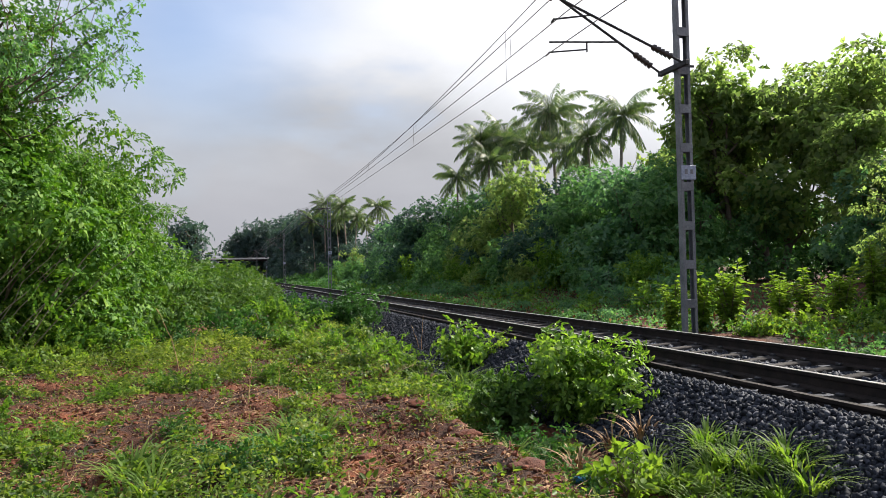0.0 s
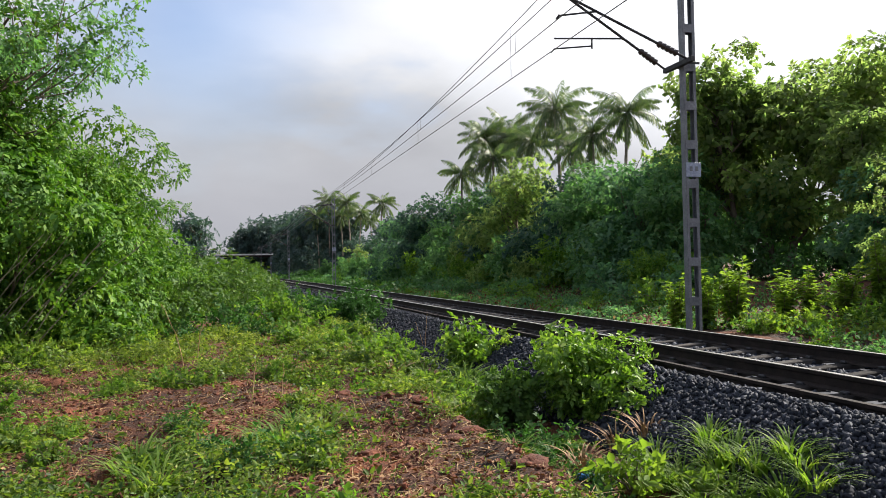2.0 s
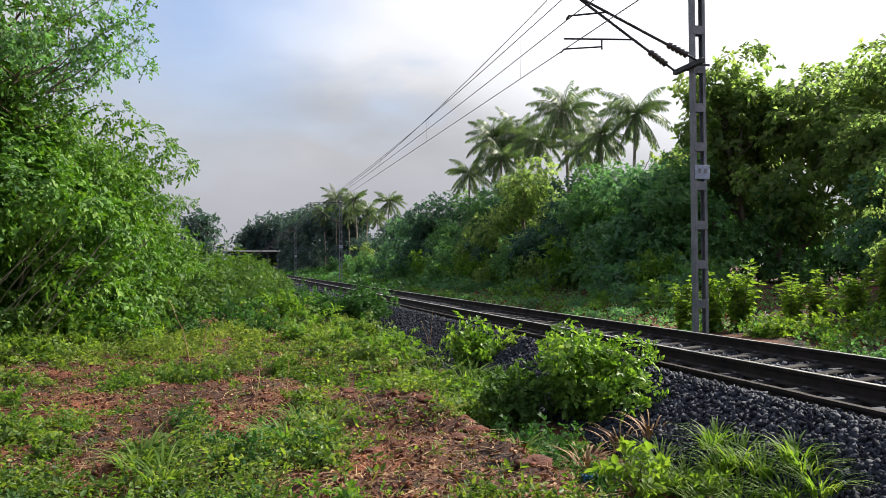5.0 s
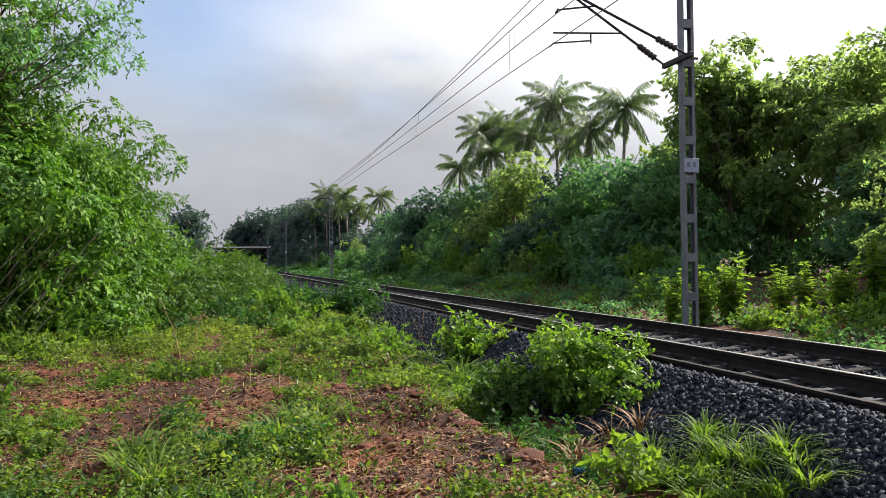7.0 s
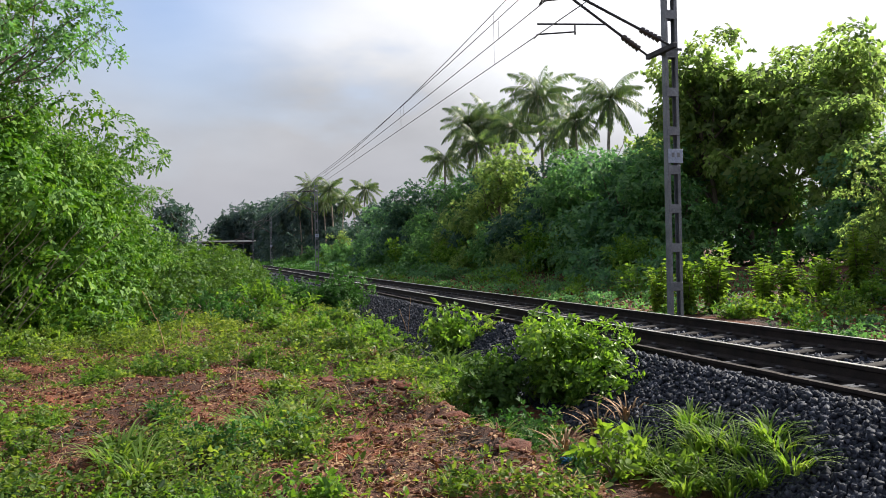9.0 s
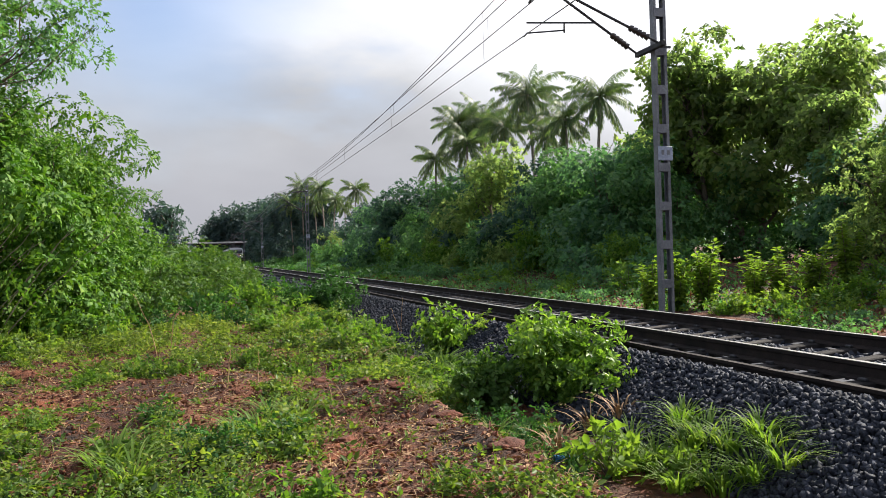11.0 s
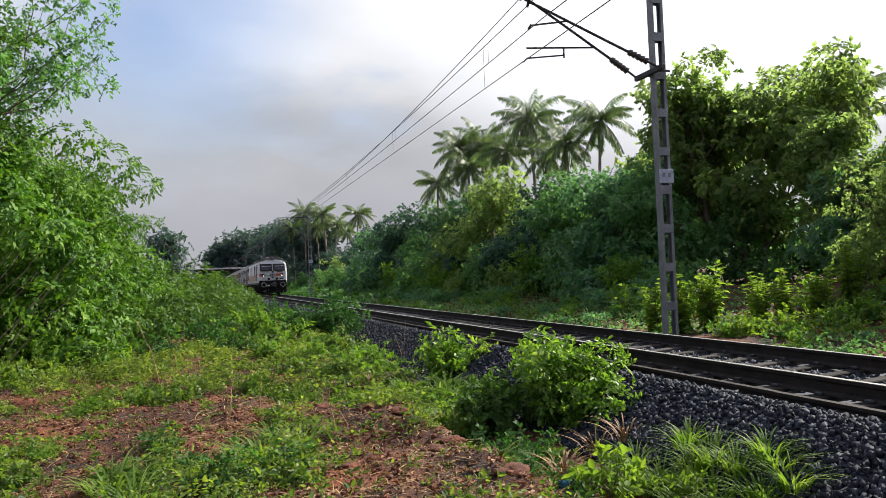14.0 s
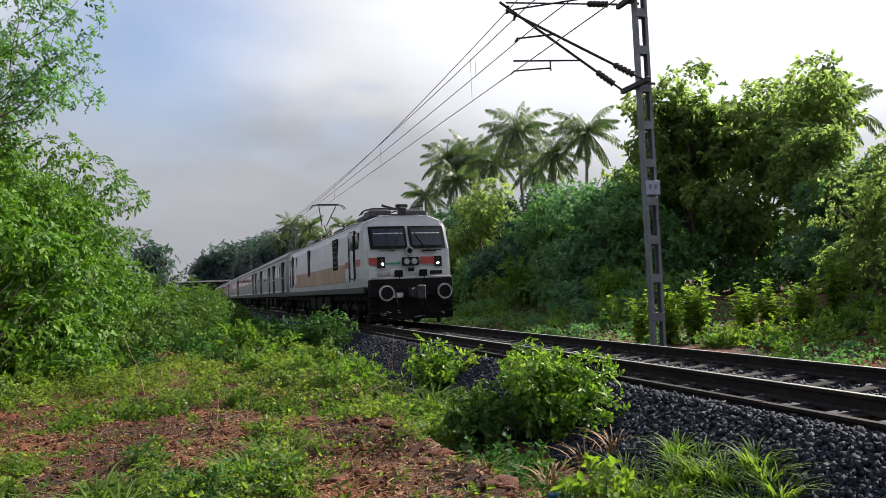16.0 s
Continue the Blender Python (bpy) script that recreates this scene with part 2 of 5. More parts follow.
def mesh_from(name, V, F, mats, smooth=False):
    """A mesh from arrays: V (n, 3); F: quads or triangles (m, 4 or 3)."""
    V, F = np.asarray(V, np.float32), np.asarray(F, np.int32)
    me = bpy.data.meshes.new(name)
    k = F.shape[1]
    me.vertices.add(len(V))
    me.vertices.foreach_set("co", V.ravel())
    me.loops.add(F.size)
    me.loops.foreach_set("vertex_index", F.ravel())
    me.polygons.add(len(F))
    me.polygons.foreach_set("loop_start", np.arange(0, F.size, k, dtype=np.int32))
    me.update(calc_edges=True)
    if smooth:
        me.polygons.foreach_set("use_smooth", np.ones(len(F), bool))
    for m in mats if isinstance(mats, (list, tuple)) else [mats]:
        me.materials.append(m)
    return me


def part(name, bm, mat, parent=None, label="", smooth=False):
    """Links a bmesh, or a mesh, as one object under its thing."""
    if isinstance(bm, bmesh.types.BMesh):
        me = bpy.data.meshes.new(name)
        bm.to_mesh(me)
        bm.free()
        me.materials.append(mat)
        if smooth:
            me.polygons.foreach_set("use_smooth", np.ones(len(me.polygons), bool))
    else:
        me = bm
    ob = new(name, me)
    ob.parent = parent
    return tagged(ob, label)


def thing(name, label, category, group="", kind="", at=None):
    e = new(name)
    e.empty_display_size = 0.2
    if at is not None:
        e.matrix_world = at
    return tagged(e, label, category, group, kind)


def box(bm, c, s, bevel=0.0, m=None):
    """A box at c of size s added to bm, with its edges eased."""
    r = bmesh.ops.create_cube(bm, size=1.0, matrix=(m or Matrix()) @ Matrix.Translation(c) @ Matrix.Diagonal((*s, 1)))
    if bevel:
        es = list({e for v in r["verts"] for e in v.link_edges})
        bmesh.ops.bevel(bm, geom=es, offset=bevel, segments=1, affect="EDGES")


def boxes(*items, bevel=0.0):
    bm = bmesh.new()
    for c, s in items:
        box(bm, c, s, bevel)
    return bm


def rod(bm, a, b, r1, r2=None, n=8):
    """A round bar from a to b."""
    a, b = Vector(a), Vector(b)
    q = (b - a).to_track_quat("Z", "Y").to_matrix().to_4x4()
    bmesh.ops.create_cone(bm, cap_ends=True, segments=n, radius1=r1, radius2=r1 if r2 is None else r2, depth=(b - a).length,
                          matrix=Matrix.Translation((a + b) / 2) @ q)


def prism(profile, y0, y1, axis="Y"):
    """A closed outline in (x, z), drawn out along y."""
    bm = bmesh.new()
    lo = [bm.verts.new((x, y0, z)) for x, z in profile]
    hi = [bm.verts.new((x, y1, z)) for x, z in profile]
    n = len(profile)
    for i in range(n):
        bm.faces.new((lo[i], lo[(i + 1) % n], hi[(i + 1) % n], hi[i]))
    bm.faces.new(lo[::-1])
    bm.faces.new(hi)
    bmesh.ops.recalc_face_normals(bm, faces=bm.faces)
    return bm


def tube_arrays(path, radii, n=7):
    """Vertices and quads of a tapered tube along a path."""
    path = np.asarray(path, float)
    d = np.gradient(path, axis=0)
    d /= np.linalg.norm(d, axis=1)[:, None] + 1e-9
    ref = np.where(np.abs(d[:, 2:3]) > 0.9, [[1.0, 0, 0]], [[0, 0, 1.0]])
    a = np.cross(d, ref)
    a /= np.linalg.norm(a, axis=1)[:, None] + 1e-9
    b = np.cross(d, a)
    ang = np.linspace(0, 2 * np.pi, n, endpoint=False)
    r = np.asarray(radii, float)[:, None, None]
    V = path[:, None] + r * (np.cos(ang)[None, :, None] * a[:, None] + np.sin(ang)[None, :, None] * b[:, None])
    k = len(path)
    i, j = np.meshgrid(np.arange(k - 1), np.arange(n), indexing="ij")
    F = np.stack([i * n + j, i * n + (j + 1) % n, (i + 1) * n + (j + 1) % n, (i + 1) * n + j], -1).reshape(-1, 4)
    return V.reshape(-1, 3), F


def joined(pieces):
    Vs, Fs, o = [], [], 0
    for V, F in pieces:
        Vs.append(V)
        Fs.append(F + o)
        o += len(V)
    return np.concatenate(Vs), np.concatenate(Fs)


def unit(v):
    return v / (np.linalg.norm(v, axis=-1, keepdims=True) + 1e-9)


def leaf_arrays(P, along, up, length, width, fine=True, fold=0.25, droop=0.25):
    """Leaves at P that point along, with their faces to up: folded blades of two quads (fine) or of one."""
    n = len(P)
    along = unit(along)
    side = unit(np.cross(along, up))
    up = np.cross(side, along)
    L, W = np.broadcast_to(length, (n,))[:, None], np.broadcast_to(width, (n,))[:, None] / 2
    if fine is None:
        V = np.stack([P, P + along * L * .6 + side * W * 1.5 + up * W * fold, P + along * L - side * W * .5 - up * L * droop], 1).reshape(-1, 3)
        F = np.arange(n * 3).reshape(-1, 3)
    elif fine:
        tip = P + along * L - up * L * droop
        l1, r1 = P + along * L * .3 + side * W * .9 + up * W * fold, P + along * L * .3 - side * W * .9 + up * W * fold
        l2, r2 = P + along * L * .68 + side * W * .8 + up * (W * fold - L * droop * .4), P + along * L * .68 - side * W * .8 + up * (W * fold - L * droop * .4)
        V = np.stack([P, l1, l2, tip, r2, r1], 1).reshape(-1, 3)
        b = np.arange(n)[:, None] * 6
        F = np.concatenate([b + [[0, 3, 2, 1]], b + [[0, 5, 4, 3]]])
    else:
        tip = P + along * L - up * L * droop
        V = np.stack([P, P + along * L * .5 + side * W + up * W * fold, tip, P + along * L * .5 - side * W + up * W * fold], 1).reshape(-1, 3)
        F = np.arange(n * 4).reshape(-1, 4)
    return V, F


def clump_leaves(centres, radii, count, size, fine=True, flat=0.75, seed=0, upward=0.5, per=7, wide=0.5, core=0.62, lift=-0.25):
    """Leafy sprays gathered in clumps, denser towards each clump's outer shell: a spray is a short twig with leaves on both sides."""
    g = np.random.default_rng(seed)
    centres, radii = np.asarray(centres, float), np.asarray(radii, float)
    w = radii ** 2
    n = max(1, count // per)
    which = g.choice(len(centres), n, p=w / w.sum())
    d = unit(g.normal(size=(n, 3)))
    rad = radii[which] * (core + (1.05 - core) * g.random(n) ** 0.6)
    root = centres[which] + d * rad[:, None] * [1, 1, flat]
    lie = g.normal(size=(n, 3))
    lie = unit(lie - (lie * d).sum(1)[:, None] * d)
    twig = unit(lie + d * 0.5 + [0, 0, lift])
    face = unit(g.normal(size=(n, 3)) * 0.30 + d * 0.75 + [0, 0, upward])
    side = unit(np.cross(twig, face))
    L = size * (0.7 + 0.6 * g.random(n))
    Ps, As, Us, Ls = [], [], [], []
    for k in range(per):
        f = k / max(1, per - 1)
        sg = (-1) ** k
        step = (L * (0.25 + 0.33 * k))[:, None]
        Ps.append(root + twig * step - [0, 0, 1] * step * f * 0.22)
        spread = side * sg * (0.95 - 0.75 * f)
        As.append(twig * (0.45 + 0.6 * f) + spread + g.normal(size=(n, 3)) * 0.2 + [0, 0, 0.7 * lift])
        Us.append(face + g.normal(size=(n, 3)) * 0.3)
        Ls.append(L * (0.75 + 0.5 * g.random(n)))
    P, A, U, Ln = (np.concatenate(v) for v in (Ps, As, Us, Ls))
    return leaf_arrays(P, unit(A), unit(U), Ln, Ln * (wide + 0.18 * g.random(len(Ln))), fine)


def branching(height, spread, g, lean=(0, 0), levels=3, first=0.3, trunk_r=0.12, kids=5, rise=0.5):
    """Trunk and limbs as tubes; returns them and the ends of the twigs."""
    pieces, ends = [], []

    def limb(p, d, length, r, level):
        k = 6
        pts = [np.array(p)]
        for i in range(k):
            d = unit(d + g.normal(size=3) * 0.16 + np.array([0, 0, 0.10]))
            pts.append(pts[-1] + d * length / k)
        pieces.append(tube_arrays(pts, np.linspace(r, r * 0.45, k + 1), 7 if level == 0 else 4))
        if level >= levels:
            ends.append(pts[-1])
            ends.append(pts[-3])
            return
        m = kids if level == 0 else 3
        for i in range(m):
            f = first + (1 - first) * (i + g.random()) / m if level == 0 else 0.45 + 0.5 * (i + g.random() * 0.6) / m
            q = pts[min(k, int(f * k))]
            a = g.random() * 2 * np.pi + i * 2.4
            nd = unit(d * 0.5 + np.array([np.cos(a), np.sin(a), rise * (0.4 + 0.8 * g.random())]))
            limb(q, nd, spread * (0.75 if level == 0 else 0.45) * (0.7 + 0.6 * g.random()) * (1.15 - 0.5 * f if level == 0 else 1), r * 0.5, level + 1)
        ends.append(pts[-1])

    limb(np.zeros(3), np.array([lean[0], lean[1], 1.0]), height * 0.8, trunk_r, 0)
    return pieces, np.array(ends)


def broad_tree(label, height, spread, leaf, leaf_mat, count, seed, clump=0.55, first=0.25, kids=7, trunk_r=0.12, levels=2,
               fine=False, name="tree", group="", skirt=0, bark=None, rise=0.5, heads=1.0, per=7, flat=0.75, wide=0.5, core=0.62, upward=0.5):
    g = np.random.default_rng(seed)
    pieces, ends = branching(height, spread, g, levels=levels, first=first, kids=kids, trunk_r=trunk_r, rise=rise)
    t = thing(name, label, "tree" if name == "tree" else name, group)
    part("trunk", mesh_from("trunk", *joined(pieces), bark or BARK, True), None, t)
    cs = ends[g.random(len(ends)) < heads]
    cs = cs + g.normal(size=cs.shape) * clump * 0.4
    if skirt:
        a = g.random(skirt) * 2 * np.pi
        r = spread * (0.35 + 0.6 * g.random(skirt))
        cs = np.concatenate([cs, np.stack([np.cos(a) * r, np.sin(a) * r, g.random(skirt) * height * 0.45 + 0.2], 1)])
    rs = clump * (0.6 + 0.8 * g.random(len(cs)))
    V, F = clump_leaves(cs, rs, count, leaf, fine, flat, seed + 1, upward, per=per, wide=wide, core=core)
    part("crown", mesh_from("crown", V, F, leaf_mat), None, t)
    return t


def bush(label, height, spread, leaf, leaf_mat, count, seed, fine=True, name="bush", group="", wide=0.55):
    """Many stems from one root, leaved from the ground up."""
    g = np.random.default_rng(seed)
    pieces, cs, rs = [], [], []
    for i in range(16):
        a, out = g.random() * 2 * np.pi, g.random() ** 0.6
        h = height * (0.55 + 0.45 * g.random()) * (1.05 - 0.45 * out)
        tip = np.array([np.cos(a) * spread * out, np.sin(a) * spread * out, h])
        s = np.linspace(0, 1, 6)[:, None]
        path = s * tip * [1, 1, 0] * s ** 0.3 + s * tip * [0, 0, 1] + g.normal(size=(6, 3)) * 0.02 * s
        pieces.append(tube_arrays(path, np.linspace(0.012, 0.004, 6), 3))
        for f in (0.35, 0.6, 0.8, 1.0):
            cs.append(tip * [f ** 1.2, f ** 1.2, f] + g.normal(size=3) * spread * 0.08)
            rs.append(spread * (0.22 + 0.14 * g.random()))
    t = thing(name, label, "bush", group)
    tagged(part("stem", mesh_from("stem", *joined(pieces), BARK, True), None, t), kind="stuff")
    cs = np.array(cs)
    cs[:, 2] = np.maximum(cs[:, 2], 0.08)
    V, F = clump_leaves(cs, rs, count, leaf, fine, flat=0.8, seed=seed + 1, wide=wide, lift=0.12)
    V[:, 2] = np.maximum(V[:, 2], -0.05)
    part("foliage", mesh_from("foliage", V, F, leaf_mat), None, t)
    return t


def palm(label, height, seed, lean=0.6, fronds=30, reach=3.0, group=""):
    g = np.random.default_rng(seed)
    t = thing("coconut_palm", label, "palm tree", group)
    s = np.linspace(0, 1, 22)
    a = g.random() * 2 * np.pi
    path = np.stack([np.cos(a) * lean * s ** 1.7, np.sin(a) * lean * s ** 1.7, height * s], 1)
    rad = 0.105 + 0.10 * np.exp(-s * 9) + 0.012 * (np.arange(22) % 2)
    part("trunk", mesh_from("trunk", *tube_arrays(path, rad, 9), PALE_BARK, True), None, t)
    top = path[-1]
    Vs, stems = [], []
    for i in range(fronds):
        az = i * 2.4 + g.random() * 0.5
        el = min(1.42, 1.55 - 2.6 * (i / fronds) + g.normal() * 0.2)
        L = reach * (0.85 + 0.3 * g.random())
        k = 14
        p, e, pts = top.copy(), el, [top.copy()]
        for j in range(k):
            e -= (0.04 + 0.07 * g.random()) * (1.25 if el > 0.7 else 1.0 if el > -0.3 else 0.45)
            p = p + L / k * np.array([np.cos(az) * np.cos(e), np.sin(az) * np.cos(e), np.sin(e)])
            pts.append(p.copy())
        pts = np.array(pts)
        stems.append(tube_arrays(pts, np.linspace(0.045, 0.01, k + 1), 4))
        # leaflets hang from both sides of the rib
        u = np.linspace(0.12, 1.0, 40)
        base = np.stack([np.interp(u * k, np.arange(k + 1), pts[:, c]) for c in range(3)], 1)
        rib = unit(np.stack([np.interp(u * k, np.arange(k + 1), np.gradient(pts[:, c])) for c in range(3)], 1))
        for sgn in (-1, 1):
            side = unit(np.cross(rib, [0, 0, 1.0])) * sgn
            al = unit(side * 0.6 + rib * 0.6 + np.array([0, 0, -0.75]) + g.normal(size=(40, 3)) * 0.12)
            ln = 0.74 * np.sin(np.pi * (0.12 + 0.80 * u)) * (0.8 + 0.4 * g.random(40))
            Vs.append(leaf_arrays(base, al, np.cross(al, rib) * sgn, ln, 0.062, False, 0.1, 0.30))
    part("crown", mesh_from("crown", *joined(Vs), LEAF_PALM), None, t)
    part("frond_rib", mesh_from("frond_rib", *joined(stems), LEAF_PALM), None, t)
    gnut = bmesh.new()
    for i in range(9):
        a = g.random() * 6.28
        bmesh.ops.create_icosphere(gnut, subdivisions=1, radius=0.13, matrix=Matrix.Translation(top + np.array([np.cos(a) * .25, np.sin(a) * .25, -0.25 - 0.2 * g.random()])))
    part("coconuts", gnut, LEAF_PALM, t, "bunch of green coconuts", True)
    return t


def place(ob, x, y, z, turn=0.0, size=1.0, tall=None):
    ob.matrix_basis = pose(x, y, z, 0, 0, turn) @ Matrix.Diagonal((size, size, tall or size, 1))


def repeat(ob, x, y, z, turn=0.0, size=1.0, tall=None):
    return copy_thing(ob, pose(x, y, z, 0, 0, turn) @ Matrix.Diagonal((size / ob.scale[0], size / ob.scale[1], (tall or size) / ob.scale[2], 1)))


# ---- ground ----
TRACK = 6.864


def smooth(a, b, x):
    t = np.clip((x - a) / (b - a), 0, 1)
    return t * t * (3 - 2 * t)


def lattice(x, y, seed):
    """Value noise on arrays, in -1..1."""
    xi, yi = np.floor(x).astype(np.int64), np.floor(y).astype(np.int64)
    fx, fy = x - xi, y - yi
    fx, fy = fx * fx * (3 - 2 * fx), fy * fy * (3 - 2 * fy)

    def h(i, j):
        v = (i * 374761393 + j * 668265263 + seed * 144665) & 0xFFFFFFFF
        v = ((v ^ (v >> 13)) * 1274126177) & 0xFFFFFFFF
        return ((v ^ (v >> 16)) & 0xFFFF) / 32767.5 - 1
    return (h(xi, yi) * (1 - fx) + h(xi + 1, yi) * fx) * (1 - fy) + (h(xi, yi + 1) * (1 - fx) + h(xi + 1, yi + 1) * fx) * fy


def fractal(x, y, seed, octaves=4):
    return sum(lattice(x * 2 ** k, y * 2 ** k, seed + k) / 2 ** k for k in range(octaves))


def ground_z(x, y):
    x, y = np.asarray(x, float), np.asarray(y, float)
    edge = 2.35 + 0.18 * lattice(y * 0.9, y * 0 + 3.3, 5) + 0.7 * smooth(9, 22, y)
    near = smooth(26, 14, y)
    mound = -0.40 + 0.06 * fractal(x * 0.6, y * 0.6, 11) * near + 0.05 * fractal(x * 3.2, y * 3.2, 21) * near
    mound += 0.10 * np.exp(-((x - 1.75) / 0.5) ** 2 - ((y - 8.6) / 0.9) ** 2) - 0.22 * np.exp(-((x - 1.55) / 0.55) ** 2 - ((y - 7.2) / 0.38) ** 2)
    mound += 0.25 * smooth(-3.5, -9, x)
    ditch = -0.86 + 0.03 * fractal(x * 2, y * 2, 31)
    z = mound + (ditch - mound) * smooth(edge - 0.12, edge + 0.30, x)
    right = -0.42 + 0.05 * fractal(x * 0.5, y * 0.5, 41) + 0.9 * smooth(11.5, 18, x)
    z = z + (right - z) * smooth(8.6, 10.2, x)
    return z


def ground():
    def steps(fine_lo, fine_hi, step, grow, lo, hi):
        mid = list(np.arange(fine_lo, fine_hi, step))
        s, v, up = step, fine_hi, []
        while v < hi:
            up.append(v)
            s *= grow
            v += s
        s, v, dn = step, fine_lo - step, []
        while v > lo:
            dn.append(v)
            s *= grow
            v -= s
        return np.array([lo] + dn[::-1] + mid + up + [hi])
    xs, ys = steps(-4.0, 3.2, 0.07, 1.14, -3000, 3000), steps(2.6, 12.0, 0.07, 1.12, -3000, 3000)
    X, Y = np.meshgrid(xs, ys, indexing="ij")
    V = np.stack([X, Y, ground_z(X, Y)], -1).reshape(-1, 3)
    a, b = np.meshgrid(np.arange(len(xs) - 1), np.arange(len(ys) - 1), indexing="ij")
    k = len(ys)
    F = np.stack([a * k + b, (a + 1) * k + b, (a + 1) * k + b + 1, a * k + b + 1], -1).reshape(-1, 4)
    m, tr, bs = material("soil", 0.95)
    n1, n2, n3 = noise_tex(tr, 0.9, 6, 0.6), noise_tex(tr, 14, 5, 0.65), noise_tex(tr, 70, 3, 0.6)
    r1 = ramp(tr, [(0.32, (0.014, 0.008, 0.004)), (0.46, (0.050, 0.016, 0.006)), (0.60, (0.125, 0.037, 0.014)), (0.75, (0.22, 0.072, 0.030))])
    wire(tr, n1, 0, r1, 0)
    # low end darkens the bump's hollows: shade of small crannies put into the colour
    r2 = ramp(tr, [(0.3, (0.22, 0.20, 0.19)), (0.52, (1, 1, 1)), (0.75, (1.6, 1.45, 1.25))])
    wire(tr, n2, 0, r2, 0)
    tr.links.new(blend(tr, r1.outputs[0], r2.outputs[0], 0.9, "MULTIPLY"), bs.inputs["Base Color"])
    bump(tr, bs, blend(tr, n2.outputs[0], n3.outputs[0], 0.4), 1.0, 0.06)
    g = new("ground", mesh_from("ground", V, F, m, True))
    return tagged(g, "red laterite soil with dry litter and creeping weeds", "ground", kind="structure")


ground()

# ---- railway ----
def ballast_z(x):
    """The top of the stones: level between the rails, heaped a little along the sleeper ends."""
    return np.interp(np.abs(x - TRACK), (0, 1.36, 1.50, 1.76, 2.85), (-0.205, -0.205, -0.150, -0.165, -0.83))


def ballast_bed():
    prof = [(TRACK + a, b) for a, b in ((-3.05, -0.97), (-2.85, -0.86), (-1.76, -0.195), (-1.50, -0.18), (-1.36, -0.235), (1.36, -0.235), (1.50, -0.18), (1.76, -0.195), (2.85, -0.86), (3.05, -0.97))]
    bed = part("ballast_bed", prism(prof, -60, 620), STONE)
    return tagged(bed, "bed of dark grey crushed stone under the track", "ballast", kind="structure")


BED = ballast_bed()
RAIL_Y0, RAIL_Y1 = -60.0, 600.0


def rail_profile(x, top):
    half = [(0.036, 0), (0.034, -0.035), (0.010, -0.050), (0.009, -0.135), (0.070, -0.155), (0.075, -0.172)]
    return [(x + a, top + b) for a, b in half] + [(x - a, top + b) for a, b in half[::-1]]


for side, tag in ((-1, "running rail on the near side"), (1, "running rail on the far side")):
    r = tagged(part("rail", prism(rail_profile(TRACK + side * 0.874, 0.0), RAIL_Y0, RAIL_Y1), RAIL_RUST), "rusty brown steel rail with a polished head", "rail", "rails of the track")
    part("running_band", boxes(((TRACK + side * 0.872, (RAIL_Y0 + RAIL_Y1) / 2, 0.002), (0.060, RAIL_Y1 - RAIL_Y0, 0.006))), RAIL_HEAD, r, "polished steel running surface")
spare = thing("spare_rail", "unused rusty dark rail lying beside the sleeper ends", "rail")
for k in range(9):
    part("rail_length", prism(rail_profile(TRACK - 1.53 + 0.008 * (-1) ** k, -0.085), -20 + 13.0 * k, -7.02 + 13.0 * k), RAIL_RUST, spare)


def sleeper_mesh():
    bm = bmesh.new()
    secs = [(-1.375, 0.085, 0.0), (-0.87, 0.10, 0.005), (-0.3, 0.08, -0.03), (0.3, 0.08, -0.03), (0.87, 0.10, 0.005), (1.375, 0.085, 0.0)]
    rows = []
    for x, w, z in secs:
        rows.append([bm.verts.new((x, y, h)) for y, h in ((-w - 0.03, -0.2), (-w, z - 0.012), (-w + 0.015, z), (w - 0.015, z), (w, z - 0.012), (w + 0.03, -0.2))])
    for a, b in zip(rows, rows[1:]):
        for i in range(5):
            bm.faces.new((a[i], b[i], b[i + 1], a[i + 1]))
    bm.faces.new(rows[0][::-1])
    bm.faces.new(rows[-1])
    bmesh.ops.recalc_face_normals(bm, faces=bm.faces)
    return bm


def sleepers():
    first = tagged(part("sleeper", sleeper_mesh(), CONCRETE), "dusty grey concrete sleeper half sunk in ballast", "sleeper", "sleepers under the rails")
    for sx in (-0.874, 0.874):
        for d in (-0.1, 0.1):
            part("rail_clip", boxes(((sx + d, 0, 0.02), (0.05, 0.09, 0.035)), bevel=0.008), DARK_METAL, first, "rusted spring clip")
    first.matrix_basis = pose(TRACK, -4.8, -0.172)
    for i in range(1, 150):
        copy_thing(first, pose(TRACK + random.uniform(-0.02, 0.02), -4.8 + 0.6 * i, -0.172 + random.uniform(-0.006, 0.004), 0, 0, random.uniform(-0.5, 0.5)))
    far = bmesh.new()
    y = 85.2
    while y < 600:
        box(far, (TRACK, y, -0.275), (2.75, 0.23, 0.16))
        y += 0.6
    tagged(part("far_sleepers", far, CONCRETE), "rows of concrete sleepers receding along the track", "sleeper", kind="stuff")


sleepers()


def stone_shape(g):
    """A broken stone: a knocked-about block with flat faces and sharp edges."""
    form = np.array([1.25, 0.75 + 0.25 * g.random(), 0.5 + 0.3 * g.random()])
    V = np.array([(x, y, z) for x in (-1, 1) for y in (-1, 1) for z in (-1, 1)], float) * 0.78
    V = (V * (1 + g.uniform(-0.45, 0.3, V.shape)) + g.normal(size=V.shape) * 0.10) * form
    F = np.array([(0, 1, 3), (0, 3, 2), (4, 6, 7), (4, 7, 5), (0, 4, 5), (0, 5, 1), (2, 3, 7), (2, 7, 6), (0, 2, 6), (0, 6, 4), (1, 5, 7), (1, 7, 3)])
    return V, F


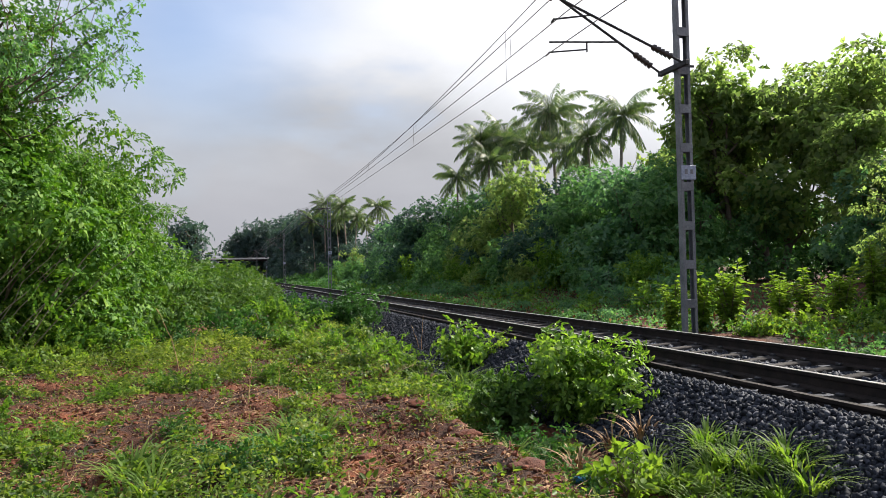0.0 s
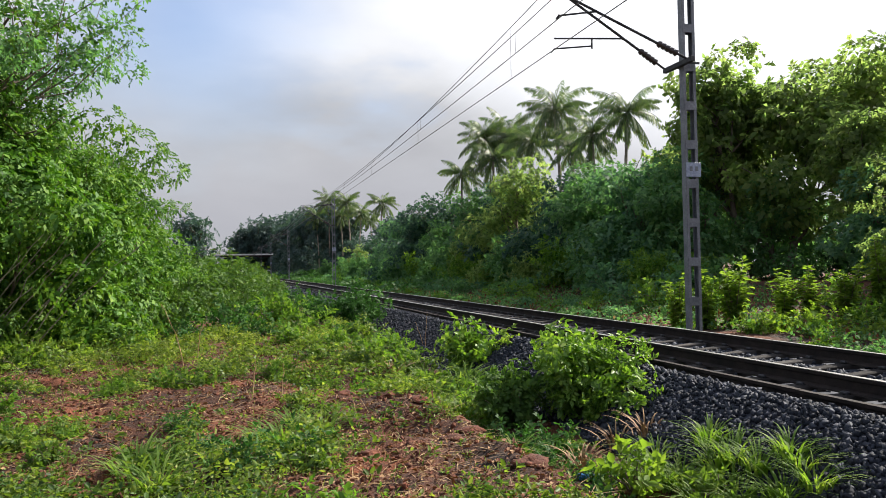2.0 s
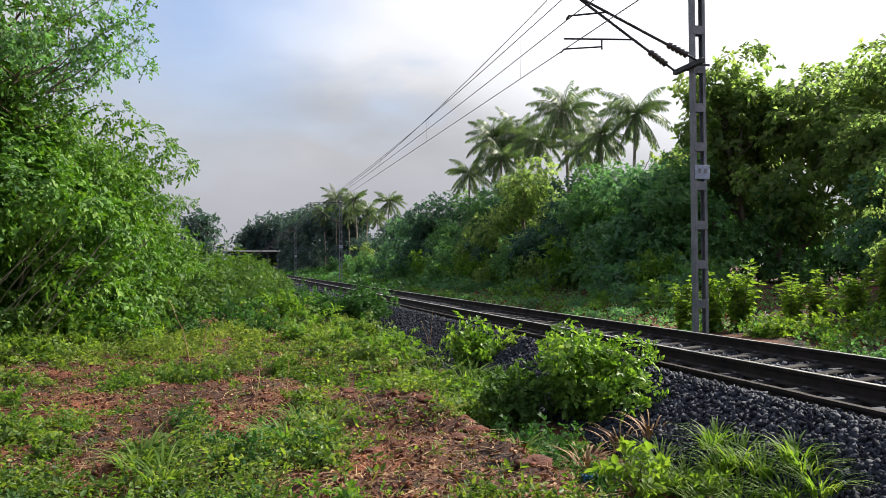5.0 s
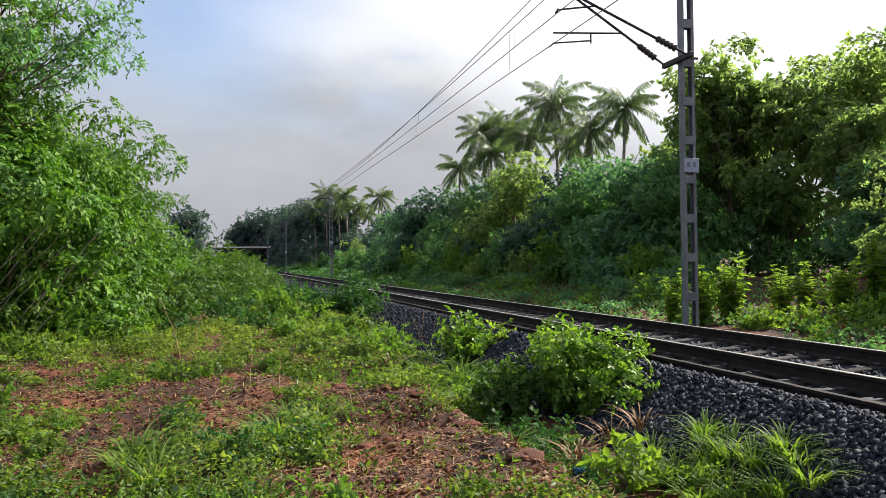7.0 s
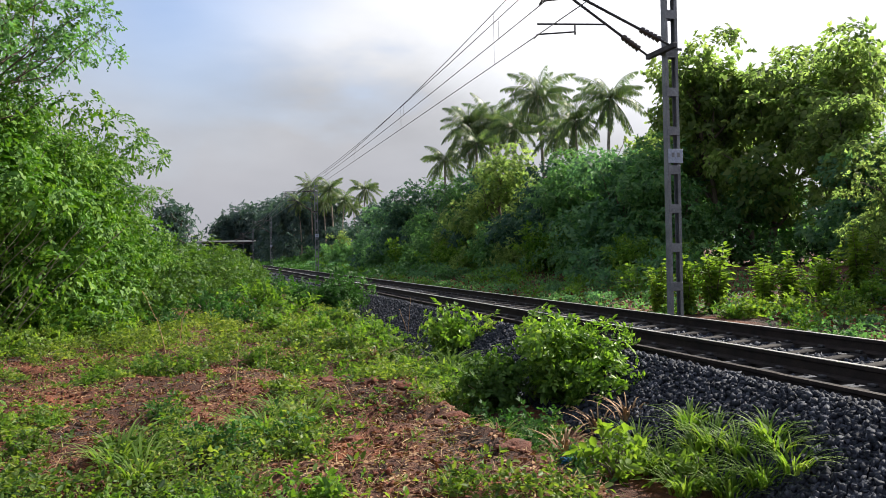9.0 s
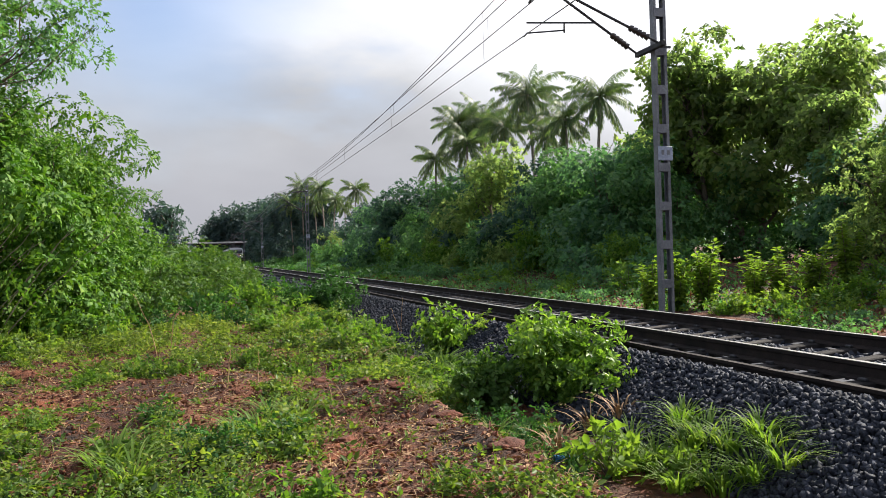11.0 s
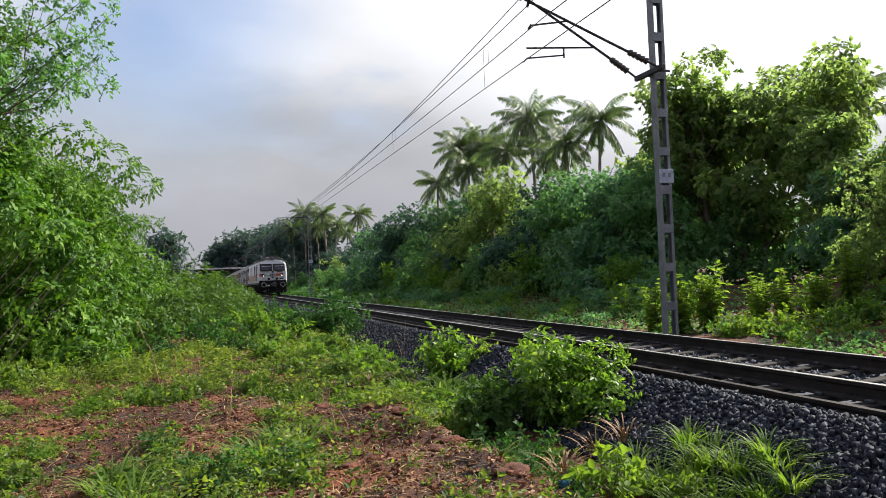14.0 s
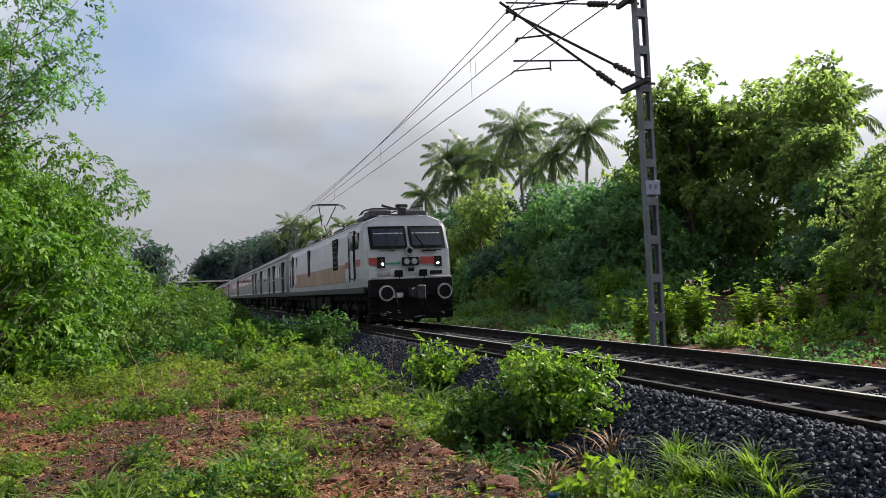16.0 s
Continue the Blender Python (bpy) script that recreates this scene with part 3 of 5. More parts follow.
def turned(g, n):
    q = unit(g.normal(size=(n, 4)))
    w, x, y, z = q.T
    return np.stack([np.stack([1 - 2 * (y * y + z * z), 2 * (x * y - z * w), 2 * (x * z + y * w)], -1),
                     np.stack([2 * (x * y + z * w), 1 - 2 * (x * x + z * z), 2 * (y * z - x * w)], -1),
                     np.stack([2 * (x * z - y * w), 2 * (y * z + x * w), 1 - 2 * (x * x + y * y)], -1)], -2)


def ballast_stones():
    g = np.random.default_rng(3)
    shapes = [stone_shape(g) for _ in range(12)]

    def scatter(n, x0, x1, y0, y1, size, drop=0.0):
        x, y = g.uniform(x0, x1, n), y0 + (y1 - y0) * g.random(n) ** 1.5
        off = np.abs(x - TRACK)
        keep = (off > 1.48) | (np.abs((y + 4.8 + 0.3) % 0.6 - 0.3) > 0.10) | (g.random(n) < 0.30 + 0.5 * (off > 0.95))
        keep &= ~((np.abs(off - 0.874) < 0.12) | (np.abs(x - TRACK + 1.53) < 0.08))
        x, y, off = x[keep], y[keep], off[keep]
        z = ballast_z(x) - 0.022 + 0.014 * g.random(len(x)) - drop - 0.012 * (off < 0.75)
        return np.stack([x, y, z], 1), size * (0.6 + 0.65 * g.random(len(x)))

    def build(P, S):
        out, which, R = [], g.integers(0, 12, len(P)), turned(g, len(P))
        for k, (V, F) in enumerate(shapes):
            m = which == k
            W = np.einsum("nij,vj->nvi", R[m], V) * S[m][:, None, None] + P[m][:, None]
            out.append((W.reshape(-1, 3), (F[None] + np.arange(m.sum())[:, None, None] * len(V)).reshape(-1, 3)))
        return joined(out)
    parts = [scatter(20500, 3.95, 5.45, 2.0, 26, 0.033), scatter(1500, 3.95, 9.6, -8, 2.2, 0.05), scatter(8000, 5.45, 8.6, 2.5, 26, 0.036), scatter(3500, 3.95, 9.6, 26, 70, 0.06)]
    P, S = np.concatenate([p for p, s in parts]), np.concatenate([s for p, s in parts])
    tagged(part("loose_stones", mesh_from("loose_stones", *build(P, S), STONE), None), "countless angular dark grey ballast stones", "ballast", kind="stuff")
    meshes = [mesh_from("stone", V * 0.034, F, STONE_ONE) for V, F in shapes]
    P, S = scatter(330, 4.3, 5.2, 4.0, 9.0, 1.0, -0.012)
    for i, p in enumerate(P[:300]):
        o = new("stone", meshes[i % 12])
        o.parent = BED
        o.matrix_basis = Matrix.Translation(p) @ Euler(g.uniform(0, 6.28, 3)).to_matrix().to_4x4() @ Matrix.Diagonal((*g.uniform(0.8, 1.3, 3), 1))


# ---- overhead line ----
MAST_X, MAST_TOP = TRACK + 2.8, 8.5
MAST_Y = [-43.5, 13.9, 71.4, 128.6, 186.0, 243.0]
CONTACT, CAT, RAISED = 5.90, 7.41, 6.55


def mast():
    t = thing("railway_mast", "grey battened steel mast carrying the overhead wires", "mast", "masts along the track")
    for s in (-1, 1):
        bm = bmesh.new()
        prof = [(0.156, -0.075), (0.156, 0.075), (0.090, 0.075), (0.090, 0.065), (0.144, 0.065), (0.144, -0.065), (0.090, -0.065), (0.090, -0.075)]
        low, high = ([bm.verts.new((s * x, y, z)) for x, y in prof] for z in (-0.4, MAST_TOP))
        for i in range(8):
            j = (i + 1) % 8
            bm.faces.new((low[i], low[j], high[j], high[i]))
        bm.faces.new(low)
        bm.faces.new(high)
        bmesh.ops.recalc_face_normals(bm, faces=bm.faces)
        part("channel", bm, MAST_PAINT, t)
    z = 0.55
    while z < MAST_TOP:
        for e in (-1, 1):
            part("batten", boxes(((0, e * 0.080, z), (0.30, 0.010, 0.19)), bevel=0.003), MAST_PAINT, t)
        z += 0.85
    for h in (5.70, 7.68):
        arm = part("cross_arm", boxes(((-0.22, 0, h), (0.10, 1.05, 0.11)), bevel=0.008), DARK_METAL, t, "dark steel cross-arm")
        part("clamp_bolt", boxes(((-0.02, -0.22, h), (0.34, 0.03, 0.05)), bevel=0.004), DARK_METAL, arm)
        part("clamp_bolt", boxes(((-0.02, 0.22, h), (0.34, 0.03, 0.05)), bevel=0.004), DARK_METAL, arm)
    part("footing", boxes(((0, 0, -0.38), (0.6, 0.7, 0.36)), bevel=0.03), CONCRETE, t, "concrete footing block")
    plate = part("number_plate", boxes(((0.02, -0.10, 3.40), (0.36, 0.02, 0.31)), bevel=0.005), PLATE, t, "small blue-grey plate")
    for x in (-0.05, 0.09):
        part("plate_mark", boxes(((x, -0.113, 3.42), (0.07, 0.006, 0.10))), MAST_PAINT, plate, "dark bar of worn writing")
    return t


def insulator(t, a, b):
    a, b = Vector(a), Vector(b)
    bm = bmesh.new()
    d = (b - a)
    for i in range(5):
        p = a + d * (i + 0.5) / 5
        rod(bm, p - d * 0.085, p + d * 0.075, 0.078, 0.060, 14)
    rod(bm, a, b, 0.05, n=8)
    part("insulator", bm, PORCELAIN, t, "ribbed brown porcelain insulator")


def cantilever(y0, y1, reg, cat, steady=True):
    """Hinged bracket on the mast's cross-arms at y0, reaching over the track to its wires at y1."""
    t = thing("cantilever", "dark steel bracket arm with ribbed insulators", "cantilever", "brackets on the masts")

    def tube(name, a, b, r=0.024):
        bm = bmesh.new()
        rod(bm, a, b, r)
        return part(name, bm, DARK_METAL, t)
    low, high = Vector((-0.30, y0, 5.52)), Vector((-0.30, y0, 7.50))
    top, ear = Vector((-2.80, y1, cat)), Vector((-2.75, y1, cat + 0.12))
    d1, d2 = (top - low).normalized(), (ear - high).normalized()
    for foot, d in ((low, d1), (high, d2)):
        tube("hinge", foot, foot + d * 0.22, 0.026)
        insulator(t, foot + d * 0.22, foot + d * 0.70)
    tube("bracket_tube", low + d1 * 0.70, top + d1 * 0.22, 0.030)
    tube("stay_tube", high + d2 * 0.70, ear + d2 * 0.08, 0.020)
    f = (reg + 0.30 - low.z) / (top.z - low.z)
    p = low + (top - low) * f
    if steady:
        tube("register_arm", p, (-2.72, y1, reg + 0.30), 0.021)
        tube("drop_bracket", (-1.85, y1 - 0.1, reg + 0.34), (-1.85, y1 - 0.1, reg + 0.10), 0.020)
        tube("steady_arm", (-1.85, y1 - 0.1, reg + 0.16), (-2.72, y1, reg + 0.07), 0.018)
        tube("wire_clip", (-2.72, y1, reg + 0.07), (-2.80, y1, reg - 0.02), 0.018)
    else:
        tube("register_arm", low + (top - low) * ((reg + 0.08 - low.z) / (top.z - low.z)), (-2.76, y1, reg + 0.04), 0.021)
        tube("wire_clip", (-2.76, y1 - 0.04, reg + 0.05), (-2.80, y1 + 0.04, reg - 0.03), 0.025)
    tube("catenary_clamp", top + Vector((0, -0.05, 0.03)), top + Vector((0, 0.05, -0.12)), 0.030)
    return t


PLATE = worn("plate enamel", [(0.3, (0.22, 0.26, 0.36)), (0.7, (0.34, 0.38, 0.48))], 6, 0.5, fine=40, relief=0.1)


def overhead():
    m = mast()
    m.matrix_basis = pose(MAST_X, MAST_Y[1], -0.2)
    one, two = cantilever(0.42, 0.95, CONTACT, CAT), cantilever(-0.42, 0.60, RAISED, CAT - 0.28, False)
    for c in (one, two):
        c.matrix_basis = pose(MAST_X, MAST_Y[1], 0)
    for y in MAST_Y[:1] + MAST_Y[2:]:
        copy_thing(m, pose(MAST_X, y, -0.2))
        copy_thing(one, pose(MAST_X, y, 0))
        copy_thing(two, pose(MAST_X, y, 0))
    spans = [(a, b) for a, b in zip(MAST_Y, MAST_Y[1:])]
    def run(name, label, x0, z_at, sag, r=0.011):
        pieces = []
        for a, b in spans:
            s = np.linspace(0, 1, 25)
            pieces.append(np.stack([np.full(25, x0), a + (b - a) * s, z_at - sag * 4 * s * (1 - s)], 1)[:-1 if b != spans[-1][1] else None])
        path = np.concatenate(pieces)
        return tagged(part(name, mesh_from(name, *tube_arrays(path, np.full(len(path), r), 5), COPPER), None), label, "wire", "overhead wires")
    run("contact_wire", "grey overhead contact wire above the track", TRACK, CONTACT, 0.0)
    run("catenary_wire", "sagging catenary wire above the contact wire", TRACK, CAT, 0.97)
    run("contact_wire", "second contact wire running above the first", TRACK + 0.05, RAISED, 0.25)
    run("catenary_wire", "second sagging catenary wire beside the first", TRACK + 0.05, CAT - 0.30, 0.5)
    for a, b in spans:
        for k in range(6):
            s = (k + 0.35) / 6
            y = a + (b - a) * s
            bm = bmesh.new()
            rod(bm, (TRACK, y, CONTACT), (TRACK, y, CAT - 0.97 * 4 * s * (1 - s)), 0.005, n=5)
            tagged(part("dropper", bm, COPPER), "thin dropper wire between catenary and contact wire", "wire", "droppers")
            y -= 0.2
            s2 = (y - a) / (b - a)
            bm = bmesh.new()
            rod(bm, (TRACK + 0.05, y, RAISED - 0.25 * 4 * s2 * (1 - s2)), (TRACK + 0.05, y, CAT - 0.30 - 0.5 * 4 * s2 * (1 - s2)), 0.005, n=5)
            tagged(part("dropper", bm, COPPER), "thin dropper wire between catenary and contact wire", "wire", "droppers")


overhead()


def road_bridge():
    t = thing("road_bridge", "pale concrete road bridge crossing far over the track", "bridge")
    part("deck", boxes(((10, 262, 6.5), (60, 7, 0.5)), bevel=0.05), CONCRETE, t)
    part("parapet", boxes(((10, 258.4, 7.0), (60, 0.25, 0.5)), bevel=0.04), PALE_PAINT, t, "white-painted parapet")
    for x in (-12, -1.5, 15.5, 27):
        part("pier", boxes(((x, 262, 2.7), (1.2, 5, 6.6)), bevel=0.1), CONCRETE, t)


PALE_PAINT = worn("old white paint", [(0.3, (0.38, 0.38, 0.38)), (0.7, (0.56, 0.56, 0.55))], 0.6, 0.6, fine=8, relief=0.1)
road_bridge()

# ---- vegetation ----
def on_ground(x, y):
    return float(ground_z(np.array(x), np.array(y))) - 0.04


class Stock:
    """A few grown plants, put out one after another; later ones are copies."""

    def __init__(self, plants):
        self.plants, self.n, self.fresh = plants, 0, set(range(len(plants)))

    def put(self, x, y, size=1.0, tall=None, turn=None, z=None, pick=None):
        k = self.n % len(self.plants) if pick is None else pick
        self.n += 1
        turn = random.uniform(0, 360) if turn is None else turn
        z = on_ground(x, y) if z is None else z
        if k in self.fresh:
            self.fresh.discard(k)
            place(self.plants[k], x, y, z, turn, size, tall)
            return self.plants[k]
        return repeat(self.plants[k], x, y, z, turn, size, tall)


def right_belt():
    tall = Stock([broad_tree("tall slender light-green tree in the thicket", 8.3, 3.0, 0.20, LEAF_HIGH, 11000, 100 + i, 0.72, 0.22, 12, skirt=0, fine=False, group="trees across the track", rise=0.7, heads=0.5, per=5, flat=0.7, wide=0.6) for i in range(3)])
    for x, y, s in [(21.0, 28.75, 1.13), (21.0, 26.0, 1.15), (20.8, 23.9, 1.26), (21.5, 20.0, 0.80), (22.5, 17.5, 0.72), (21.5, 32.3, 1.06), (24.5, 34.5, 0.95)]:
        tall.put(x, y, s)
    # the mid and dark crowns carry the thicket's haze in their leaf colour
    low = Stock([broad_tree("dense bushy green tree in the thicket", 6.0, 3.0, 0.20, (LEAF_NIGHT, LEAF_MID_HAZE, LEAF_DARK_HAZE, LEAF_HIGH)[i], 10000, 120 + i, 1.0, 0.05, 12, skirt=13, fine=None, group="trees across the track", heads=0.30, per=5, flat=0.52, wide=0.75, core=0.75, upward=0.9) for i in range(4)])
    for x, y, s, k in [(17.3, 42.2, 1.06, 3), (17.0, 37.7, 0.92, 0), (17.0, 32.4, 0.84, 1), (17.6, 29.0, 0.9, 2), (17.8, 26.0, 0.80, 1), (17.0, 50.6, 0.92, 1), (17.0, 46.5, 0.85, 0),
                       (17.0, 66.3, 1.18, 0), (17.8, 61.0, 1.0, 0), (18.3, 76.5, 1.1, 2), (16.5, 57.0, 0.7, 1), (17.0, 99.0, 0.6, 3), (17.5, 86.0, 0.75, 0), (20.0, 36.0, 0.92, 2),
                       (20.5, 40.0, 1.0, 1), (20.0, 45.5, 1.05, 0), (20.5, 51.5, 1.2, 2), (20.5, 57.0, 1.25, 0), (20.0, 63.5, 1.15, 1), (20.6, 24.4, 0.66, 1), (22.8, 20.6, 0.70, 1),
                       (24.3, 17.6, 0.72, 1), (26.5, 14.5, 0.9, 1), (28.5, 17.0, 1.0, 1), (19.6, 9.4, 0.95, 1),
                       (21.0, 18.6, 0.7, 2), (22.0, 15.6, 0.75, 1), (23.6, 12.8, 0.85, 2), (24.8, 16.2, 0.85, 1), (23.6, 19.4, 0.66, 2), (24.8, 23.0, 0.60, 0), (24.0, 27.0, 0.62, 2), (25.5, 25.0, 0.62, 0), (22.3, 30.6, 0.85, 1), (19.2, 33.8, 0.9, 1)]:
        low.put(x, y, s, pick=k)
    edge = Stock([broad_tree("light-green leafy tree at the near edge of the thicket", 5.2, 2.2, 0.115, LEAF_HIGH, 11000, 160, 0.5, 0.05, 12, skirt=16, group="trees across the track")])
    for x, y, s in [(17.0, 14.6, 0.66), (17.9, 12.8, 1.0), (16.9, 11.4, 0.7)]:
        edge.put(x, y, s)
    palms = Stock([palm("tall coconut palm with arching fronds", 12.0, 200 + i, group="palms behind the thicket") for i in range(3)])
    for x, y, h in [(22.9, 48.05, 11.7), (21.9, 38.0, 9.4), (21.2, 59.0, 11.5), (23.7, 59.5, 11.8), (19.8, 62.2, 8.9), (17.0, 147.0, 11.4), (18.3, 141.0, 13.6), (20.3, 137.0, 10.6), (20.5, 129.0, 12.4), (20.0, 118.0, 9.6),
                    (22.4, 113.0, 10.9), (27.5, 24.4, 7.6), (23.5, 124.0, 9.0), (22.5, 46.0, 8.8), (21.0, 39.5, 8.4), (22.0, 52.5, 10.1), (20.4, 55.5, 9.4)]:
        palms.put(x, y, h / 12.0 * 1.02)
    # far woods: their haze is only a tint in the leaf colour
    far = Stock([broad_tree("large dark distant tree, haze blue put into its leaf colour", 15.0, 6.0, 0.6, LEAF_FAR_HAZE, 9000, 140 + i, 1.6, 0.2, 10, trunk_r=0.3, skirt=12, fine=None, group="far woods") for i in range(2)])
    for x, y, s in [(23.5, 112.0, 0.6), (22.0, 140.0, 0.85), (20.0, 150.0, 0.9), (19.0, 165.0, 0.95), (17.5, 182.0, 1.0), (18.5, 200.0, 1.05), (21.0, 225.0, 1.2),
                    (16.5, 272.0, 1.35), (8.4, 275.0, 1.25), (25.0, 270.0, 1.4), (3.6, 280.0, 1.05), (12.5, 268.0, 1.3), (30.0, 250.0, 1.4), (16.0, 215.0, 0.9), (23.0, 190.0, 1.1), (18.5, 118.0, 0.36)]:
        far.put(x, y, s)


def right_weeds():
    lime = Stock([sapling("bright yellow-green sapling with tiers of broad leaves", 1.6, 9 + i, 0.20, LEAF_LIME, 300 + i) for i in range(3)])
    for x, y, s in [(10.35, 15.5, 0.85), (10.9, 15.2, 1.0), (11.55, 15.0, 1.05), (12.55, 14.5, 0.86), (13.15, 14.3, 0.92), (13.8, 13.9, 0.84), (12.9, 14.9, 0.8), (14.3, 11.5, 0.9), (14.9, 12.0, 0.95), (15.3, 14.4, 1.0), (14.6, 11.0, 0.7)]:
        lime.put(x, y, s)
    leafy = Stock([bush("low light-green broad-leaved weed beside the far rail", 0.55, 0.5, 0.078, (LEAF_LIME, LEAF_BRIGHT)[i], 900, 306 + i, False, group="leafy weeds across the track") for i in range(2)])
    for x, y, s in [(12.3, 13.2, 1.1), (12.9, 12.6, 1.0), (11.2, 13.6, 0.9), (13.6, 12.4, 1.1), (12.2, 11.6, 0.9), (11.6, 12.6, 0.7), (13.3, 11.3, 1.1), (13.8, 10.6, 1.0), (12.7, 10.6, 0.8), (10.0, 14.6, 0.6), (11.9, 14.0, 0.8)]:
        leafy.put(x, y, s)
    mid = Stock([bush("low green weedy bush on the far verge", 0.8, 0.85, 0.115, (LEAF_MID_HAZE, LEAF_BRIGHT, LEAF_DARK_HAZE)[i], 900, 310 + i, None, group="weeds across the track") for i in range(3)])
    front = Stock([bush("rounded broad-leaved bush in front of the thicket", 2.1, 1.35, 0.15, (LEAF_MID_HAZE, LEAF_BRIGHT, LEAF_HIGH)[i], 4600, 330 + i, False, group="bushes before the thicket") for i in range(3)])
    for x, y, s in [(15.2, 28.5, 0.95), (15.6, 32.0, 1.15), (14.6, 35.0, 0.8), (15.4, 39.5, 1.2), (14.6, 44.0, 1.0), (15.5, 48.5, 1.25), (14.4, 53.0, 0.9), (15.4, 58.5, 1.2), (14.2, 64.0, 1.0), (15.4, 71.0, 1.1),
                    (15.0, 79.0, 1.15), (14.6, 88.0, 1.1), (16.0, 96.0, 1.3), (15.2, 24.6, 0.8), (14.2, 41.0, 0.7), (15.6, 105.0, 1.2), (14.8, 116.0, 1.2)]:
        front.put(x, y, s, pick=None if y < 60 else 0)
    g = np.random.default_rng(5)
    for y in np.arange(8, 105, 1.8):
        for x, s in ((10.3, 0.45), (11.8, 0.7), (13.4, 0.95), (15.2, 1.35)):
            xx, yy = x + g.normal() * 0.45, y + g.normal() * 0.6
            if g.random() < 0.16 or (x < 11 and y > 60):
                continue
            if x > 11 and y < 16.5:
                s *= 0.5
            mid.put(xx, yy, s * g.uniform(0.7, 1.3), turn=g.uniform(0, 360))


def slim_side(t):
    """The turn that keeps a tree's crown shortest towards the track."""
    crown = next(o for o in t.children if o.name.startswith("crown"))
    P = np.array([v.co[:] for v in crown.data.vertices])
    reach = [np.percentile(P[:, 0] * math.cos(a) - P[:, 1] * math.sin(a), 99.8) for a in np.radians(np.arange(0, 360, 30))]
    return 30 * int(np.argmin(reach))


def left_side():
    big = broad_tree("tall feathery tree with sparse fine leaves", 10.5, 5.6, 0.10, LEAF_MID_HAZE, 30000, 401, 0.50, 0.38, 11, levels=3, trunk_r=0.12, fine=None, rise=0.15, flat=0.4)
    place(big, -5.95, 17.9, on_ground(-5.95, 17.9), 120, 0.92)
    lush = Stock([broad_tree("lush bright-green leafy tree at the edge of the clearing", 5.3, 2.9, 0.098, LEAF_LUSH, 26000, 410 + i, 0.78, 0.05, 15, trunk_r=0.06, skirt=14, fine=False, group="trees of the left bank", rise=0.7, heads=0.30, per=7, flat=0.42, wide=0.46, core=0.70, upward=1.0) for i in range(3)])
    for x, y, s in [(-4.9, 17.5, 1.24), (-3.95, 18.4, 1.02), (-3.5, 20.4, 0.95), (-3.15, 22.4, 0.80), (-6.4, 19.0, 1.25), (-4.6, 22.0, 1.12), (-2.6, 26.5, 0.72), (-6.4, 24.5, 1.25), (-8.4, 17.9, 1.36)]:
        lush.put(x, y, s, turn=slim_side(lush.plants[lush.n % 3]) if y > 17 else None)
    scrub = Stock([bush("tangled green scrub with trailing stems", 1.6, 1.3, 0.10, (LEAF_SCRUB, LEAF_BRIGHT, LEAF_SCRUB, LEAF_SCRUB)[i], 3700, 430 + i, False, name="scrub_bush", group="scrub of the left bank") for i in range(4)])
    for x, y, s in [(-5.7, 17.0, 1.3), (-4.5, 17.3, 1.15), (-3.5, 17.9, 1.1), (-2.7, 19.2, 1.0), (-2.1, 21.0, 1.0), (-1.6, 24.0, 1.0), (-1.2, 27.5, 1.05), (-0.9, 31.5, 1.3), (-0.5, 36.0, 1.55),
                    (0.3, 41.0, 1.3), (1.0, 46.0, 1.28), (1.9, 47.0, 0.85), (0.9, 37.5, 0.85), (-1.8, 33.0, 1.5), (-1.0, 43.0, 1.6), (1.2, 54.0, 1.38), (0.6, 62.0, 1.5), (1.2, 76.0, 1.7), (1.8, 92.0, 1.8),
                    (-7.0, 16.3, 1.35), (-5.2, 16.3, 1.0), (-4.2, 16.8, 0.9), (-5.9, 15.8, 0.95), (-4.9, 15.7, 0.8), (-6.8, 15.3, 0.95), (-0.3, 25.5, 0.55), (0.6, 29.0, 0.6), (1.3, 33.0, 0.65), (2.0, 38.5, 0.7), (2.6, 44.0, 0.75), (2.6, 55.0, 0.9), (2.2, 66.0, 1.1)]:
        scrub.put(x, y, s, pick=scrub.n % 4 if y < 24 else (0, 2)[scrub.n % 2])
    # its blue is distance haze put into the leaf colour
    far = broad_tree("rounded tree far behind the scrub, haze blue put into its leaf colour", 6.2, 2.6, 0.22, LEAF_FAR_HAZE, 6000, 440, 0.8, 0.2, 9, skirt=8)
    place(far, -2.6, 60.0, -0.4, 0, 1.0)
    # bare dead stems that lean out of the scrub
    g = np.random.default_rng(9)
    for i in range(10):
        x, y = -5.1 + 0.13 * i + 0.15 * g.normal(), 15.9 + 0.3 * g.random()
        a = np.array([x, y, on_ground(x, y)])
        b = a + np.array([1.5 + 0.9 * g.random(), -1.5 + 0.3 * g.random(), 1.7 + 0.8 * g.random()])
        f = np.linspace(0, 1, 9)[:, None]
        path = a + (b - a) * np.concatenate([f ** 1.1, f, f ** 0.9], 1) + g.normal(size=(9, 3)) * 0.035 * f
        tagged(new("dead_branch", mesh_from("dead_branch", *tube_arrays(path, np.linspace(0.014, 0.006, 9), 5), PALE_BARK, True)), "bare grey dead stem leaning out of the scrub", "branch", "dead branches")


